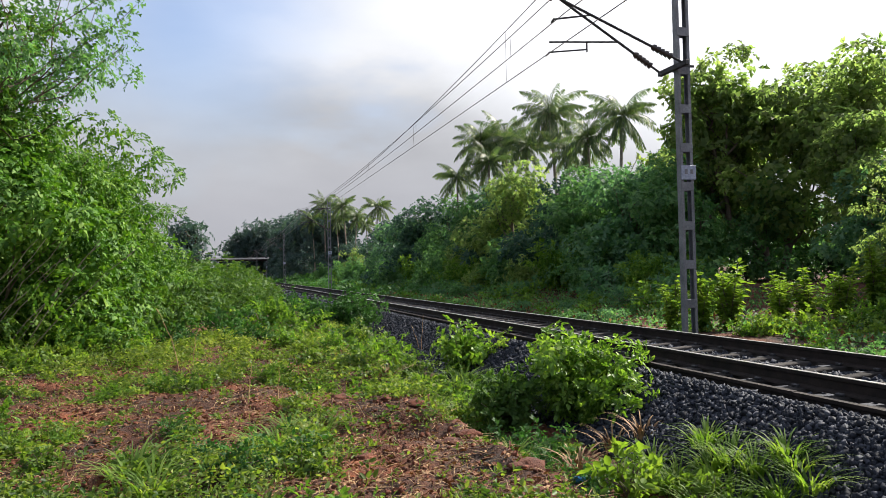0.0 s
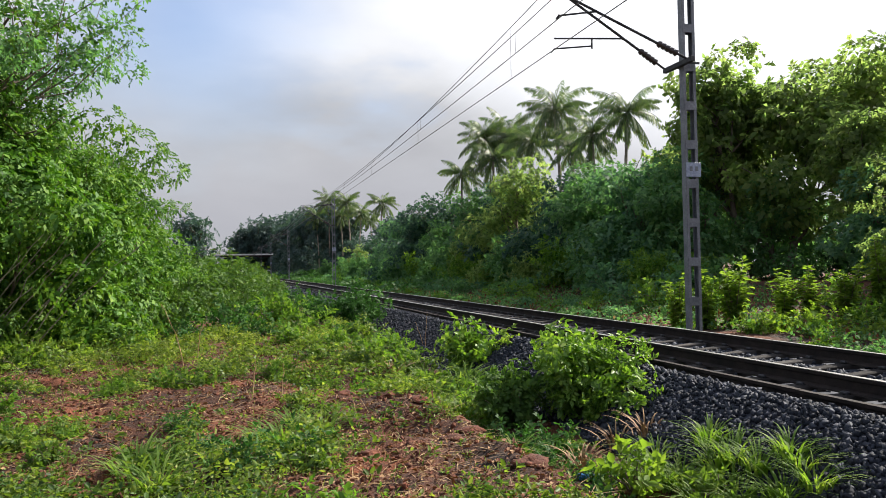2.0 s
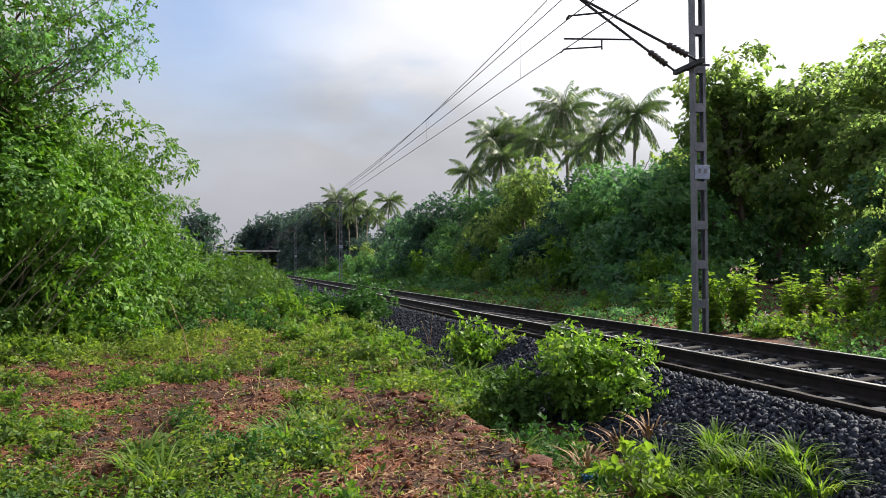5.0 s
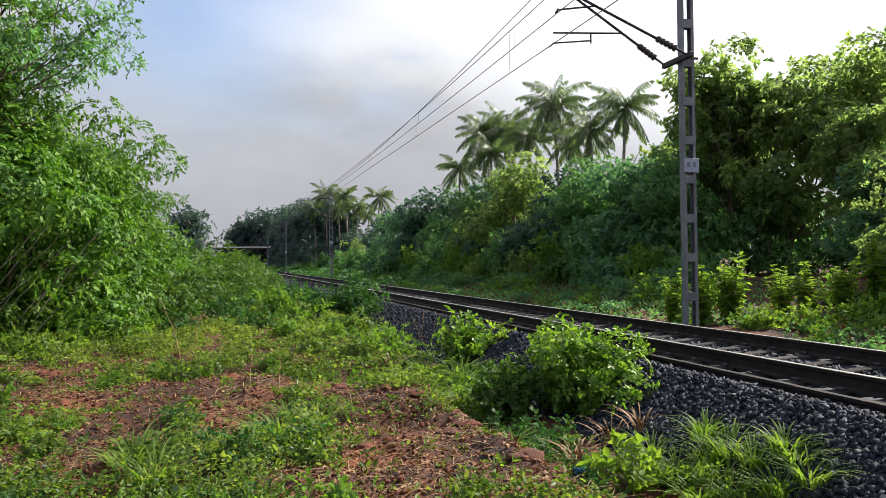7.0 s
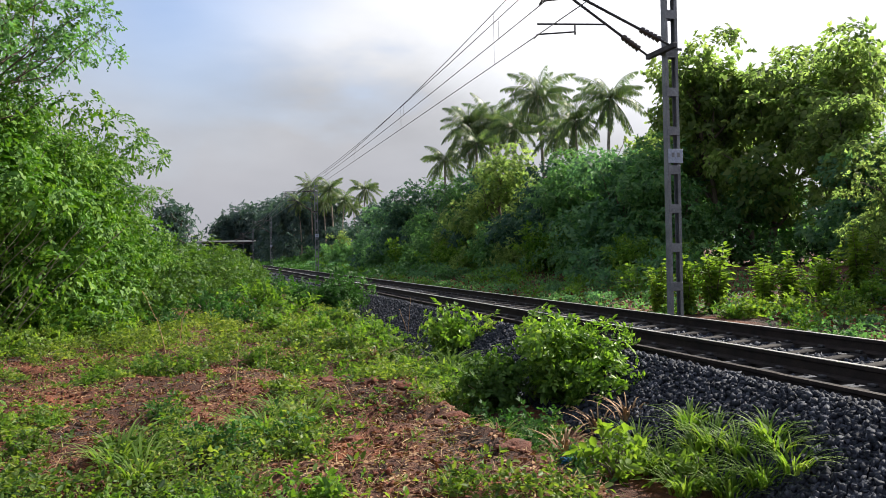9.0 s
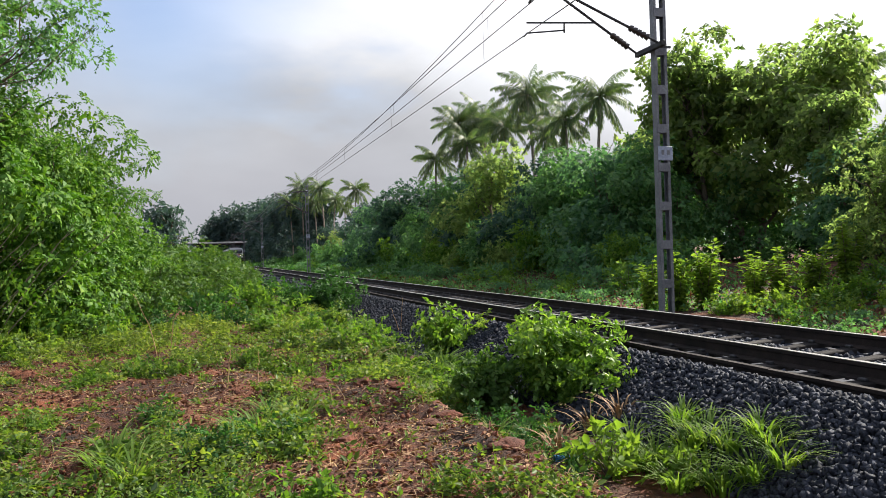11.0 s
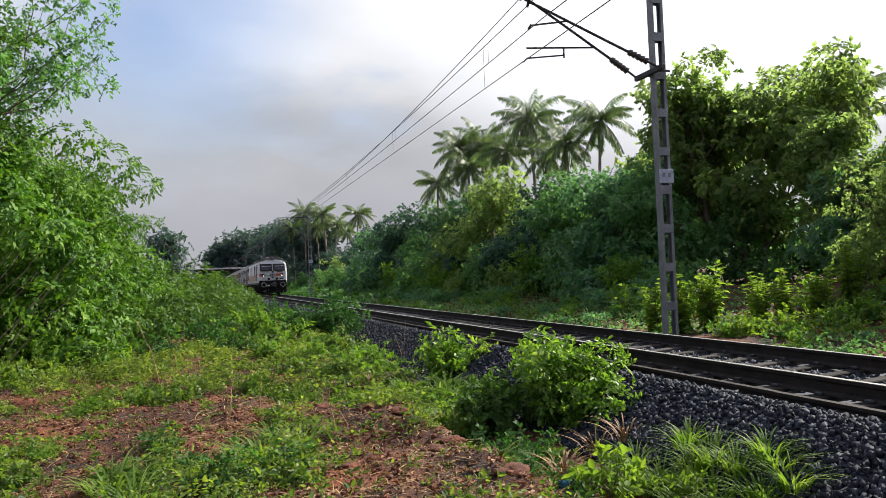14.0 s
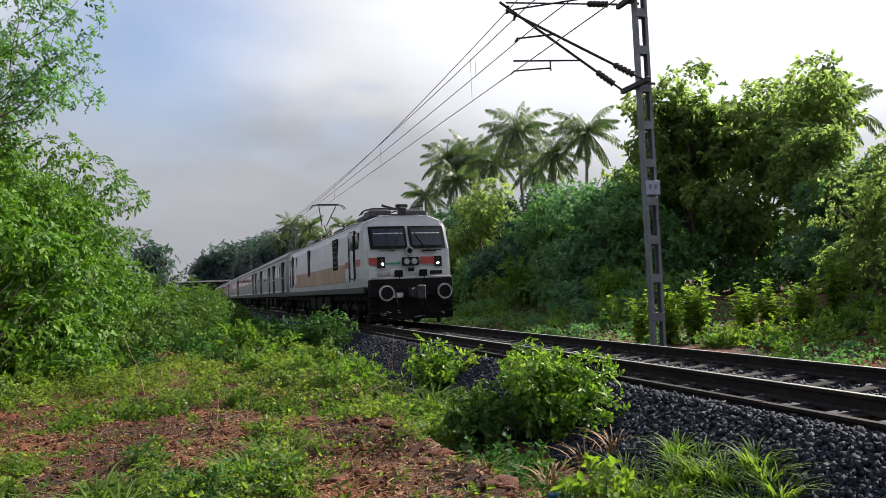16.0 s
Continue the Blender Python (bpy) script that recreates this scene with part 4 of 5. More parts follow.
def sapling(label, height, stems, leaf, mat, seed):
    """Upright stems that carry whorls of broad leaves, tier over tier."""
    g = np.random.default_rng(seed)
    t = thing("sapling", label, "sapling", "saplings across the track")
    pieces, Ps, As, Ls = [], [], [], []
    for k in range(stems):
        a = g.random() * 2 * np.pi
        h = height * (0.42 + 0.5 * g.random()) if k else height
        tip = np.array([np.cos(a) * 0.5 * g.random(), np.sin(a) * 0.5 * g.random(), h])
        f = np.linspace(0, 1, 7)[:, None]
        path = tip * [1, 1, 0] * f ** 1.4 + tip * [0, 0, 1] * f
        pieces.append(tube_arrays(path, np.linspace(0.018, 0.006, 7), 5))
        z, turn = 0.12 * h, g.random() * 6
        while z < h:
            q = z / h
            centre = tip * [q ** 1.4, q ** 1.4, q]
            m = int(g.integers(5, 8))
            for j in range(m):
                b = turn + 2 * np.pi * j / m + g.normal() * 0.2
                Ps.append(centre + np.array([0, 0, g.normal() * 0.035]))
                As.append([np.cos(b), np.sin(b), 0.22 + 0.5 * q ** 3 + g.normal() * 0.25])
                Ls.append(leaf * (1.25 - 0.55 * q) * g.uniform(0.75, 1.2))
            z += 0.11 * g.uniform(0.6, 1.5)
            turn += 0.6
    P, A, L = np.array(Ps), np.array(As), np.array(Ls)
    U = g.normal(size=(len(P), 3)) * 0.2 + [0, 0, 1.0]
    tagged(part("stem", mesh_from("stem", *joined(pieces), BARK, True), None, t), kind="stuff")
    part("foliage", mesh_from("foliage", *leaf_arrays(P, A, U, L, L * 0.55, True, 0.25, 0.4), mat), None, t)
    return t


def grass_tuft(label, height, blades, seed, spread=0.16, mat=None, group="grass tufts"):
    g = np.random.default_rng(seed)
    k = 5
    a = g.random(blades) * 2 * np.pi
    out = np.stack([np.cos(a), np.sin(a), np.zeros(blades)], 1)
    root = out * (spread * g.random(blades) ** 0.7)[:, None]
    side = np.stack([-np.sin(a), np.cos(a), np.zeros(blades)], 1)
    H = height * (0.55 + 0.6 * g.random(blades))
    bend = H * (0.45 + 0.85 * g.random(blades))
    w = 0.006 + 0.009 * g.random(blades)
    rows = []
    for j in range(k + 1):
        f = j / k
        c = root + out * (bend * f ** 1.8)[:, None] + np.array([0, 0, 1.0]) * (H * (f - 0.42 * f ** 2.6))[:, None]
        ww = (w * (1 - f ** 2 * 0.9))[:, None]
        rows += [c - side * ww, c + side * ww]
    V = np.stack(rows, 1).reshape(-1, 3)
    b = np.arange(blades)[:, None] * (2 * k + 2)
    F = np.concatenate([b + [[2 * j, 2 * j + 1, 2 * j + 3, 2 * j + 2]] for j in range(k)])
    return tagged(new("grass_tuft", mesh_from("grass_tuft", V, F, mat or LEAF_TUFT)), label, "grass", group)


def verge_plants():
    b1 = bush("broad-leaved bright green bush on the ballast edge", 1.50, 0.78, 0.070, LEAF_VERGE, 13500, 501, wide=0.55)
    place(b1, 4.48, 8.6, -0.86, 10)
    b1b = bush("dark green leafy shrub at the foot of the bush", 0.75, 0.62, 0.06, LEAF_SCRUB, 4000, 507)
    place(b1b, 3.45, 8.9, -0.88, 70)
    b2 = bush("small broad-leaved bush at the ballast toe", 0.95, 0.58, 0.085, LEAF_VERGE, 2600, 502, wide=0.55)
    place(b2, 4.25, 13.2, -0.82, 50)
    b3 = bush("small light-green shrub between the bushes", 0.75, 0.25, 0.08, LEAF_LIME, 500, 503)
    place(b3, 5.0, 12.9, -0.62, 0)
    b4 = bush("feathery green shrub by the ballast", 1.05, 0.95, 0.055, LEAF_FERN, 9000, 504, False)
    place(b4, 3.5, 22.3, -0.62, 0, 1.3)
    b5 = bush("young bright green seedling in the ditch", 0.42, 0.26, 0.085, LEAF_LIME, 260, 505)
    place(b5, 3.35, 5.75, -0.86, 0)
    b6 = bush("young bright green seedling in the ditch", 0.30, 0.24, 0.08, LEAF_LIME, 200, 506)
    place(b6, 3.85, 5.35, -0.88, 0)
    low = Stock([bush("low spreading green weed on the bank", 0.42, 0.5, 0.062, (LEAF_GLOSS, LEAF_FERN, LEAF_BRIGHT)[i], 1000, 520 + i, False, name="weed", group="weeds on the bank") for i in range(3)])
    for x, y, s in [(1.9, 11.8, 1.0), (2.4, 13.0, 1.1), (1.4, 13.2, 1.0), (2.0, 15.0, 1.1), (2.7, 16.5, 1.2), (1.3, 16.5, 1.1), (0.6, 18.5, 1.3), (1.9, 19.0, 1.4), (0.0, 21.0, 1.6), (1.2, 22.5, 1.6), (2.9, 18.5, 1.2),
                    (2.0, 26.0, 1.8), (0.7, 26.5, 1.6), (3.3, 27.5, 1.6), (2.8, 33.0, 1.8), (3.4, 37.0, 1.6), (-1.2, 19.0, 1.2), (-2.3, 16.2, 1.2), (-3.4, 14.2, 1.3), (-4.4, 12.6, 1.2), (-0.4, 10.4, 0.75), (-0.8, 10.9, 0.7),
                    (3.2, 11.0, 1.1), (3.4, 9.9, 1.0), (3.1, 13.2, 1.2), (3.5, 15.0, 1.2), (2.9, 8.6, 0.8), (3.7, 17.5, 1.2), (-1.5, 7.0, 0.6), (-2.2, 8.0, 0.7), (3.5, 7.4, 0.7), (4.3, 10.2, 0.9), (3.05, 18.2, 1.0)]:
        low.put(x, y, s * random.uniform(0.8, 1.15), pick=2 * (low.n % 2) if y < 17 else 1 + low.n % 2)
    for x, y, s in [(3.0, 7.0, 0.65), (2.95, 7.7, 0.7), (3.25, 6.3, 0.5), (2.95, 5.7, 0.5), (3.3, 7.4, 0.8)]:
        low.put(x, y, s, pick=1)
    creeper = Stock([bush("bright lime-green creeper in front of the scrub", 0.34, 0.55, 0.055, LEAF_LIME, 900, 540 + i, False, name="creeper", group="creepers before the scrub") for i in range(2)])
    for x, y, s in [(-5.4, 14.6, 1.1), (-4.8, 15.3, 1.2), (-4.3, 14.5, 1.0), (-3.9, 15.4, 1.2), (-3.4, 14.8, 1.0), (-3.0, 15.8, 1.1), (-2.6, 15.0, 0.9), (-2.2, 16.2, 1.0), (-5.0, 13.8, 0.8), (-3.6, 13.9, 0.8), (-6.0, 15.2, 1.2), (-1.9, 17.2, 0.9)]:
        creeper.put(x, y, s)
    g = np.random.default_rng(77)
    k = 0
    while k < 46:
        x, y = g.uniform(-3.6, 1.9), 4.2 + 8.5 * g.random() ** 1.3
        if abs(x + 0.1) > 0.9 + 0.55 * y or bare(np.array(x), np.array(y)) > 0.55:
            continue
        if x > 0.7 and y < 8.5:
            continue
        low.put(x, y, g.uniform(0.28, 0.62), turn=g.uniform(0, 360))
        k += 1
    tufts = [grass_tuft("tuft of long arching green grass", 0.38, 66, 600 + i) for i in range(3)]
    tufts.append(grass_tuft("tuft of pale half-dry grass", 0.32, 34, 610, mat=STRAW))
    spots = [(0.45, 6.9, 1.0), (0.85, 7.3, 1.0), (-0.7, 6.1, 1.1), (2.40, 6.05, 0.8), (0.25, 7.2, 0.7), (3.75, 5.9, 1.0), (4.0, 6.0, 1.0), (4.25, 5.8, 1.0), (4.1, 5.6, 1.0), (4.35, 5.4, 1.0), (3.8, 5.7, 1.0), (4.45, 6.2, 1.0),
             (3.55, 6.2, 0.9), (4.5, 5.1, 0.9), (3.6, 11.6, 1.5), (3.9, 12.2, 1.5), (3.3, 12.5, 1.4), (3.2, 11.5, 1.2), (3.9, 11.2, 1.3), (3.2, 13.6, 1.4), (2.9, 10.4, 1.1), (-1.9, 5.8, 0.8), (4.05, 6.5, 1.0), (4.35, 5.7, 1.1), (4.6, 5.3, 0.9), (3.7, 5.25, 0.9), (3.95, 5.0, 0.9), (4.2, 4.9, 0.95), (4.4, 4.8, 0.9), (4.05, 5.3, 1.0), (2.75, 6.5, 0.7), (3.4, 9.4, 1.3), (3.1, 9.8, 1.1), (0.6, 7.6, 0.9), (-0.5, 5.6, 0.9)]
    used = set()
    for i, (x, y, s) in enumerate(spots):
        k = i % 3
        z = float(max(on_ground(x, y), float(ballast_z(x)) - 0.04)) + 0.01
        if k in used:
            repeat(tufts[k], x, y, z, random.uniform(0, 360), s)
        else:
            used.add(k)
            place(tufts[k], x, y, z, random.uniform(0, 360), s)
    place(tufts[3], 3.35, 6.75, -0.86, 0, 1.0)
    for x, y in ((4.05, 7.3), (4.3, 7.1), (2.3, 10.8)):
        repeat(tufts[3], x, y, float(max(on_ground(x, y), float(ballast_z(x)) - 0.04)), random.uniform(0, 360), 1.1)


def bare(x, y):
    """How bare the soil is, 0 to 1."""
    v = 0.68 + 0.55 * fractal(x * 0.9 + 9, y * 0.6, 61, 4) + 1.15 * fractal(x * 2.6, y * 1.7 + 3, 62, 3)
    v += 0.55 * np.exp(-((x - 1.6) / 0.9) ** 2 - ((y - 6.6) / 2.2) ** 2) + 0.8 * np.exp(-((x + 1.6) / 1.5) ** 2 - ((y - 13.2) / 0.8) ** 2) + 0.8 * np.exp(-((x + 1.9) / 1.4) ** 2 - ((y - 9.5) / 0.7) ** 2)
    v += 0.55 * np.exp(-((x - 2.0) / 0.75) ** 2 - ((y - 5.2) / 1.4) ** 2)
    v -= 0.6 * np.exp(-((x + 1.2) / 1.6) ** 2 - ((y - 5.6) / 1.1) ** 2) + 0.12 * smooth(12.5, 16, y)
    v += 0.9 * smooth(2.2, 2.35, x) * smooth(2.75, 2.6, x)
    return np.clip(v, 0, 1)


def ground_cover():
    g = np.random.default_rng(17)

    def spots(n, x0, x1, y0, y1, power=1.6):
        y = y0 + (y1 - y0) * g.random(n) ** power
        return x0 + (x1 - x0) * g.random(n), y
    # creeping weeds: rosettes of small leaves
    x, y = spots(44000, -5.5, 3.3, 3.6, 24)
    keep = g.random(len(x)) > bare(x, y) * 0.90 + 0.08
    keep &= (np.abs(x + 0.1) < 1.2 + 0.62 * y) & ~((x > 2.6) & (y < 9.5))
    x, y = x[keep], y[keep]
    n, per = len(x), 8
    rise = 0.02 + 0.24 * g.random(n) ** 1.4 * (1 - 0.75 * bare(x, y))
    root = np.stack([x, y, ground_z(x, y)], 1)
    Ps, As, Us, Ls = [], [], [], []
    size = (0.022 + 0.042 * g.random(n) ** 1.8) * (1 + 0.04 * np.maximum(0, y - 6))
    for k in range(per):
        a = g.random(n) * 2 * np.pi
        o = np.stack([np.cos(a), np.sin(a), np.zeros(n)], 1)
        Ps.append(root + o * (size * 1.2 * g.random(n))[:, None] + np.stack([0 * x, 0 * x, rise * (0.3 + 0.7 * g.random(n))], 1))
        As.append(o + g.normal(size=(n, 3)) * 0.4 + [0, 0, 0.45])
        Us.append(g.normal(size=(n, 3)) * 0.8 + [0, 0, 1.0])
        Ls.append(size * (0.7 + 0.6 * g.random(n)))
    P, A, U, L = (np.concatenate(v) for v in (Ps, As, Us, Ls))
    # sparser growth round the camera
    m = 2600
    xb, yb = g.uniform(-9, 3.0, m * 4), g.uniform(-9, 3.8, m * 4)
    ab = g.random(m * 4) * 2 * np.pi
    P = np.concatenate([P, np.stack([xb, yb, ground_z(xb, yb) + 0.08 * g.random(m * 4)], 1)])
    A = np.concatenate([A, np.stack([np.cos(ab), np.sin(ab), 0.3 + 0 * ab], 1)])
    U = np.concatenate([U, g.normal(size=(m * 4, 3)) * 0.3 + [0, 0, 1.0]])
    L = np.concatenate([L, 0.05 + 0.06 * g.random(m * 4)])
    near = (P[:, 1] < 9) & (P[:, 1] > 3.7)
    split = g.random(len(P)) < 0.5
    back = P[:, 1] > 11 + 3 * g.random(len(P))
    for mask, mat, name in ((split & ~back, LEAF_GLOSS, "creeping_weeds"), (~split & ~back, LEAF_GRASS, "ground_herbs"), (back, LEAF_GRASS, "trailing_herbs")):
        pieces = [leaf_arrays(P[mask & near], A[mask & near], U[mask & near], L[mask & near], L[mask & near] * 0.55, True),
                  leaf_arrays(P[mask & ~near], A[mask & ~near], U[mask & ~near], L[mask & ~near], L[mask & ~near] * 0.55, False)]
        tagged(new(name, mesh_from(name, *joined(pieces), mat)), "small-leaved green weeds creeping over the soil", "ground cover", kind="stuff")
    # short grass blades
    x, y = spots(30000, -5.0, 3.2, 3.6, 20)
    keep = g.random(len(x)) > 0.25 + bare(x, y) * 0.65
    x, y = x[keep], y[keep]
    n = len(x)
    P = np.stack([x, y, ground_z(x, y) - 0.005], 1)
    V, F = leaf_arrays(P, g.normal(size=(n, 3)) * 0.6 + [0, 0, 0.8], g.normal(size=(n, 3)), 0.05 + 0.09 * g.random(n), 0.007 + 0.002 * np.maximum(0, y - 6) / 4, False, 0.1, 0.4)
    tagged(new("short_grass", mesh_from("short_grass", V, F, LEAF_GRASS)), "short sparse green grass blades", "grass", kind="stuff")
    # dry leaves, straw and twigs
    x, y = spots(38000, -5.0, 3.0, 3.6, 22)
    keep = g.random(len(x)) < 0.4 + 0.6 * bare(x, y)
    x, y = x[keep], y[keep]
    n = len(x)
    P = np.stack([x, y, ground_z(x, y) + 0.004 + 0.012 * g.random(n)], 1)
    L = 0.025 + 0.04 * g.random(n)
    V, F = leaf_arrays(P, g.normal(size=(n, 3)) * [1, 1, 0.25], g.normal(size=(n, 3)) * 0.45 + [0, 0, 1], L, L * 0.5, True, 0.5, 0.1)
    tagged(new("leaf_litter", mesh_from("leaf_litter", V, F, LEAF_DRY)), "dry brown leaf litter on red soil", "litter", kind="stuff")
    x, y = spots(18000, -5.0, 3.0, 3.6, 18)
    keep = g.random(len(x)) < 0.2 + 0.8 * bare(x, y)
    x, y = x[keep], y[keep]
    n = len(x)
    P = np.stack([x, y, ground_z(x, y) + 0.012], 1)
    V, F = leaf_arrays(P, g.normal(size=(n, 3)) * [1, 1, 0.12], g.normal(size=(n, 3)) * 0.2 + [0, 0, 1], 0.08 + 0.28 * g.random(n) ** 2, 0.004 + 0.005 * g.random(n), False, 0.4, 0.05)
    tagged(new("straw", mesh_from("straw", V, F, STRAW)), "pale straw and thin twigs on the soil", "litter", kind="stuff")
    # crumbs of soil
    x, y = spots(6000, -4.0, 2.9, 3.6, 14)
    keep = g.random(len(x)) < bare(x, y) * 1.1
    x, y = x[keep], y[keep]
    V0, F0 = stone_shape(g)
    R = turned(g, len(x))
    S = 0.008 + 0.022 * g.random(len(x)) ** 2.5
    W = np.einsum("nij,vj->nvi", R, V0) * S[:, None, None] + np.stack([x, y, ground_z(x, y) + 0.004], 1)[:, None]
    tagged(new("soil_crumbs", mesh_from("soil_crumbs", W.reshape(-1, 3), (F0[None] + np.arange(len(x))[:, None, None] * len(V0)).reshape(-1, 3), CLOD)), "crumbs and pebbles of red soil", "soil", kind="stuff")
    # larger clods
    for i, (cx, cy, r) in enumerate([(2.05, 8.1, 0.12), (1.75, 8.5, 0.10), (2.3, 7.5, 0.11), (1.95, 6.6, 0.09), (2.25, 5.4, 0.12), (1.6, 9.3, 0.12), (1.3, 8.9, 0.10), (2.2, 6.8, 0.10), (1.1, 6.2, 0.07)]):
        bm = bmesh.new()
        bmesh.ops.create_icosphere(bm, subdivisions=3, radius=r)
        for v in bm.verts:
            n = noise.noise(v.co * (2.2 / r) * 0.5 + Vector((i * 7, 0, 0))) * 0.35 + noise.noise(v.co * (6 / r) * 0.5) * 0.13
            v.co = Vector((v.co.x * 1.3, v.co.y, v.co.z * 0.42)) * (1 + n * 1.5)
        c = part("soil_clod", bm, CLOD, None, "", True)
        tagged(c, "crumbling clod of red laterite soil", "clod", "clods of soil")
        c.matrix_basis = pose(cx, cy, float(ground_z(np.array(cx), np.array(cy))) + r * 0.1, 0, 0, i * 50)
    # thin dry stalks
    for i, (sx, sy, h, lean) in enumerate([(-0.75, 13.0, 1.15, -0.35), (-0.55, 13.1, 0.8, 0.1), (4.3, 16.5, 1.1, 0.1), (4.4, 16.9, 0.8, -0.2), (0.25, 9.2, 0.5, 0.05), (0.6, 9.3, 0.45, 0.03)]):
        s = np.linspace(0, 1, 10)[:, None]
        path = np.array([sx, sy, float(ground_z(np.array(sx), np.array(sy))) - 0.05]) + np.concatenate([lean * s ** 1.6, 0.1 * s, h * s], 1) + g.normal(size=(10, 3)) * 0.012 * s
        tagged(new("dry_stalk", mesh_from("dry_stalk", *tube_arrays(path, np.linspace(0.009, 0.004, 10), 5), STRAW, True)), "thin pale dry plant stalk standing alone", "stalk", "dry stalks")


def far_undergrowth():
    """Low growth along both sides of the distant track."""
    g = np.random.default_rng(23)
    n = 16000
    left = g.random(n) < 0.3
    y = 45 + 215 * g.random(n) ** 1.3
    x = np.where(left, g.uniform(-4, 3.0, n), g.uniform(9.9, 17.5, n))
    z = ground_z(x, y) + 0.9 * g.random(n) ** 1.5 * (0.4 + 0.6 * smooth(10, 15, x))
    L = 0.22 + 0.25 * g.random(n) + y * 0.001
    V, F = leaf_arrays(np.stack([x, y, z], 1), g.normal(size=(n, 3)), g.normal(size=(n, 3)) * 0.5 + [0, 0, 1], L, L * 0.6, None)
    m = 27000
    y2 = 7.5 + 44 * g.random(m) ** 1.3
    x2 = 9.1 + 7.5 * g.random(m)
    keep = fractal(x2 * 0.5, y2 * 0.5, 71, 3) > -0.5
    x2, y2 = x2[keep], y2[keep]
    z2 = ground_z(x2, y2) + 0.30 * g.random(len(x2)) ** 1.5
    L2 = 0.05 + 0.06 * g.random(len(x2)) + 0.0015 * y2
    V2, F2 = leaf_arrays(np.stack([x2, y2, z2], 1), g.normal(size=(len(x2), 3)), g.normal(size=(len(x2), 3)) * 0.5 + [0, 0, 1], L2, L2 * 0.6, False)
    half = len(x2) * 4 // 5
    tagged(new("verge_weeds", mesh_from("verge_weeds", V2[:half * 4], F2[:half], LEAF_MID_HAZE)), "small green weeds on the far verge", "weeds", kind="stuff")
    tagged(new("verge_litter", mesh_from("verge_litter", V2[half * 4:], F2[half:] - half * 4, LEAF_DRY)), "dry brown litter on the far verge", "litter", kind="stuff")
    tagged(new("undergrowth", mesh_from("undergrowth", V, F, LEAF_FERN)), "low green undergrowth along the distant track", "undergrowth", kind="stuff")


CLOD = worn("red clod", [(0.3, (0.046, 0.014, 0.007)), (0.7, (0.15, 0.044, 0.020))], 5, 0.95, fine=45, relief=0.9, dist=0.02)
STRAW = worn("straw", [(0.3, (0.13, 0.060, 0.028)), (0.7, (0.40, 0.27, 0.13))], 2, 0.8, fine=60, relief=0.1)


def bottle():
    plastic, tr, b = material("blue bottle plastic", 0.15)
    b.inputs["Base Color"].default_value, b.inputs["Transmission Weight"].default_value = (0.10, 0.35, 0.75, 1), 0.55
    t = thing("plastic_bottle", "crushed clear blue plastic bottle in the ditch", "bottle")
    prof = [(0.0, 0.030), (0.02, 0.034), (0.06, 0.031), (0.10, 0.034), (0.15, 0.033), (0.18, 0.022), (0.20, 0.013), (0.215, 0.013)]
    path = np.array([[y, 0.002 * math.sin(40 * y), 0] for y, r in prof])
    part("body", mesh_from("body", *tube_arrays(path, [r for y, r in prof], 14), plastic, True), None, t)
    bm = bmesh.new()
    rod(bm, (0.21, 0, 0), (0.23, 0, 0), 0.016, n=14)
    part("cap", bm, PALE_PAINT, t, "white screw cap")
    bm = bmesh.new()
    rod(bm, (0.06, 0, 0), (0.12, 0, 0), 0.035, n=14)
    part("wrapper", bm, BLUE, t, "torn blue wrapper")
    t.matrix_basis = pose(3.10, 6.32, on_ground(3.2, 6.35) + 0.085, 0, 4, -10)


BLUE = worn("blue film", [(0.3, (0.03, 0.16, 0.5)), (0.7, (0.08, 0.3, 0.7))], 8, 0.35, fine=60, relief=0.1)
right_belt()
right_weeds()
left_side()
verge_plants()
ground_cover()
far_undergrowth()
bottle()

# ---- train ----
SPEED, LAST = 28.5, 23.45
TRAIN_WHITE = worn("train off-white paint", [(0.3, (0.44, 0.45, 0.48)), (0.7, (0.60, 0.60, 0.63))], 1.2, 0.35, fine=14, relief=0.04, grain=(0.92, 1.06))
TRAIN_TAN = worn("tan lower side", [(0.3, (0.30, 0.18, 0.115)), (0.7, (0.44, 0.29, 0.20))], 0.9, 0.5, fine=10, relief=0.04, grain=(0.92, 1.06))
TRAIN_RED = worn("faded red paint", [(0.3, (0.34, 0.035, 0.03)), (0.7, (0.46, 0.07, 0.055))], 1.5, 0.4, fine=20, relief=0.04, grain=(0.92, 1.06))
TRAIN_BLACK = worn("sooty black underframe", [(0.3, (0.005, 0.005, 0.006)), (0.7, (0.014, 0.013, 0.012))], 4, 0.8, fine=30, spec=0.15)
TRAIN_GREY = worn("coach grey paint", [(0.3, (0.11, 0.125, 0.125)), (0.7, (0.19, 0.205, 0.20))], 1.2, 0.4, fine=12, relief=0.04, grain=(0.92, 1.06))
ROOF_GREY = worn("sooty roof", [(0.3, (0.12, 0.12, 0.125)), (0.7, (0.24, 0.24, 0.245))], 1.0, 0.6, fine=12, relief=0.08)
GREEN_PAINT = worn("green paint", [(0.3, (0.02, 0.20, 0.11)), (0.7, (0.04, 0.30, 0.17))], 3, 0.4, fine=20, relief=0.04)
SCUFFED = worn("scuffed grey metal", [(0.3, (0.22, 0.22, 0.23)), (0.7, (0.45, 0.45, 0.46))], 4, 0.45, 0.4, fine=30, relief=0.1)


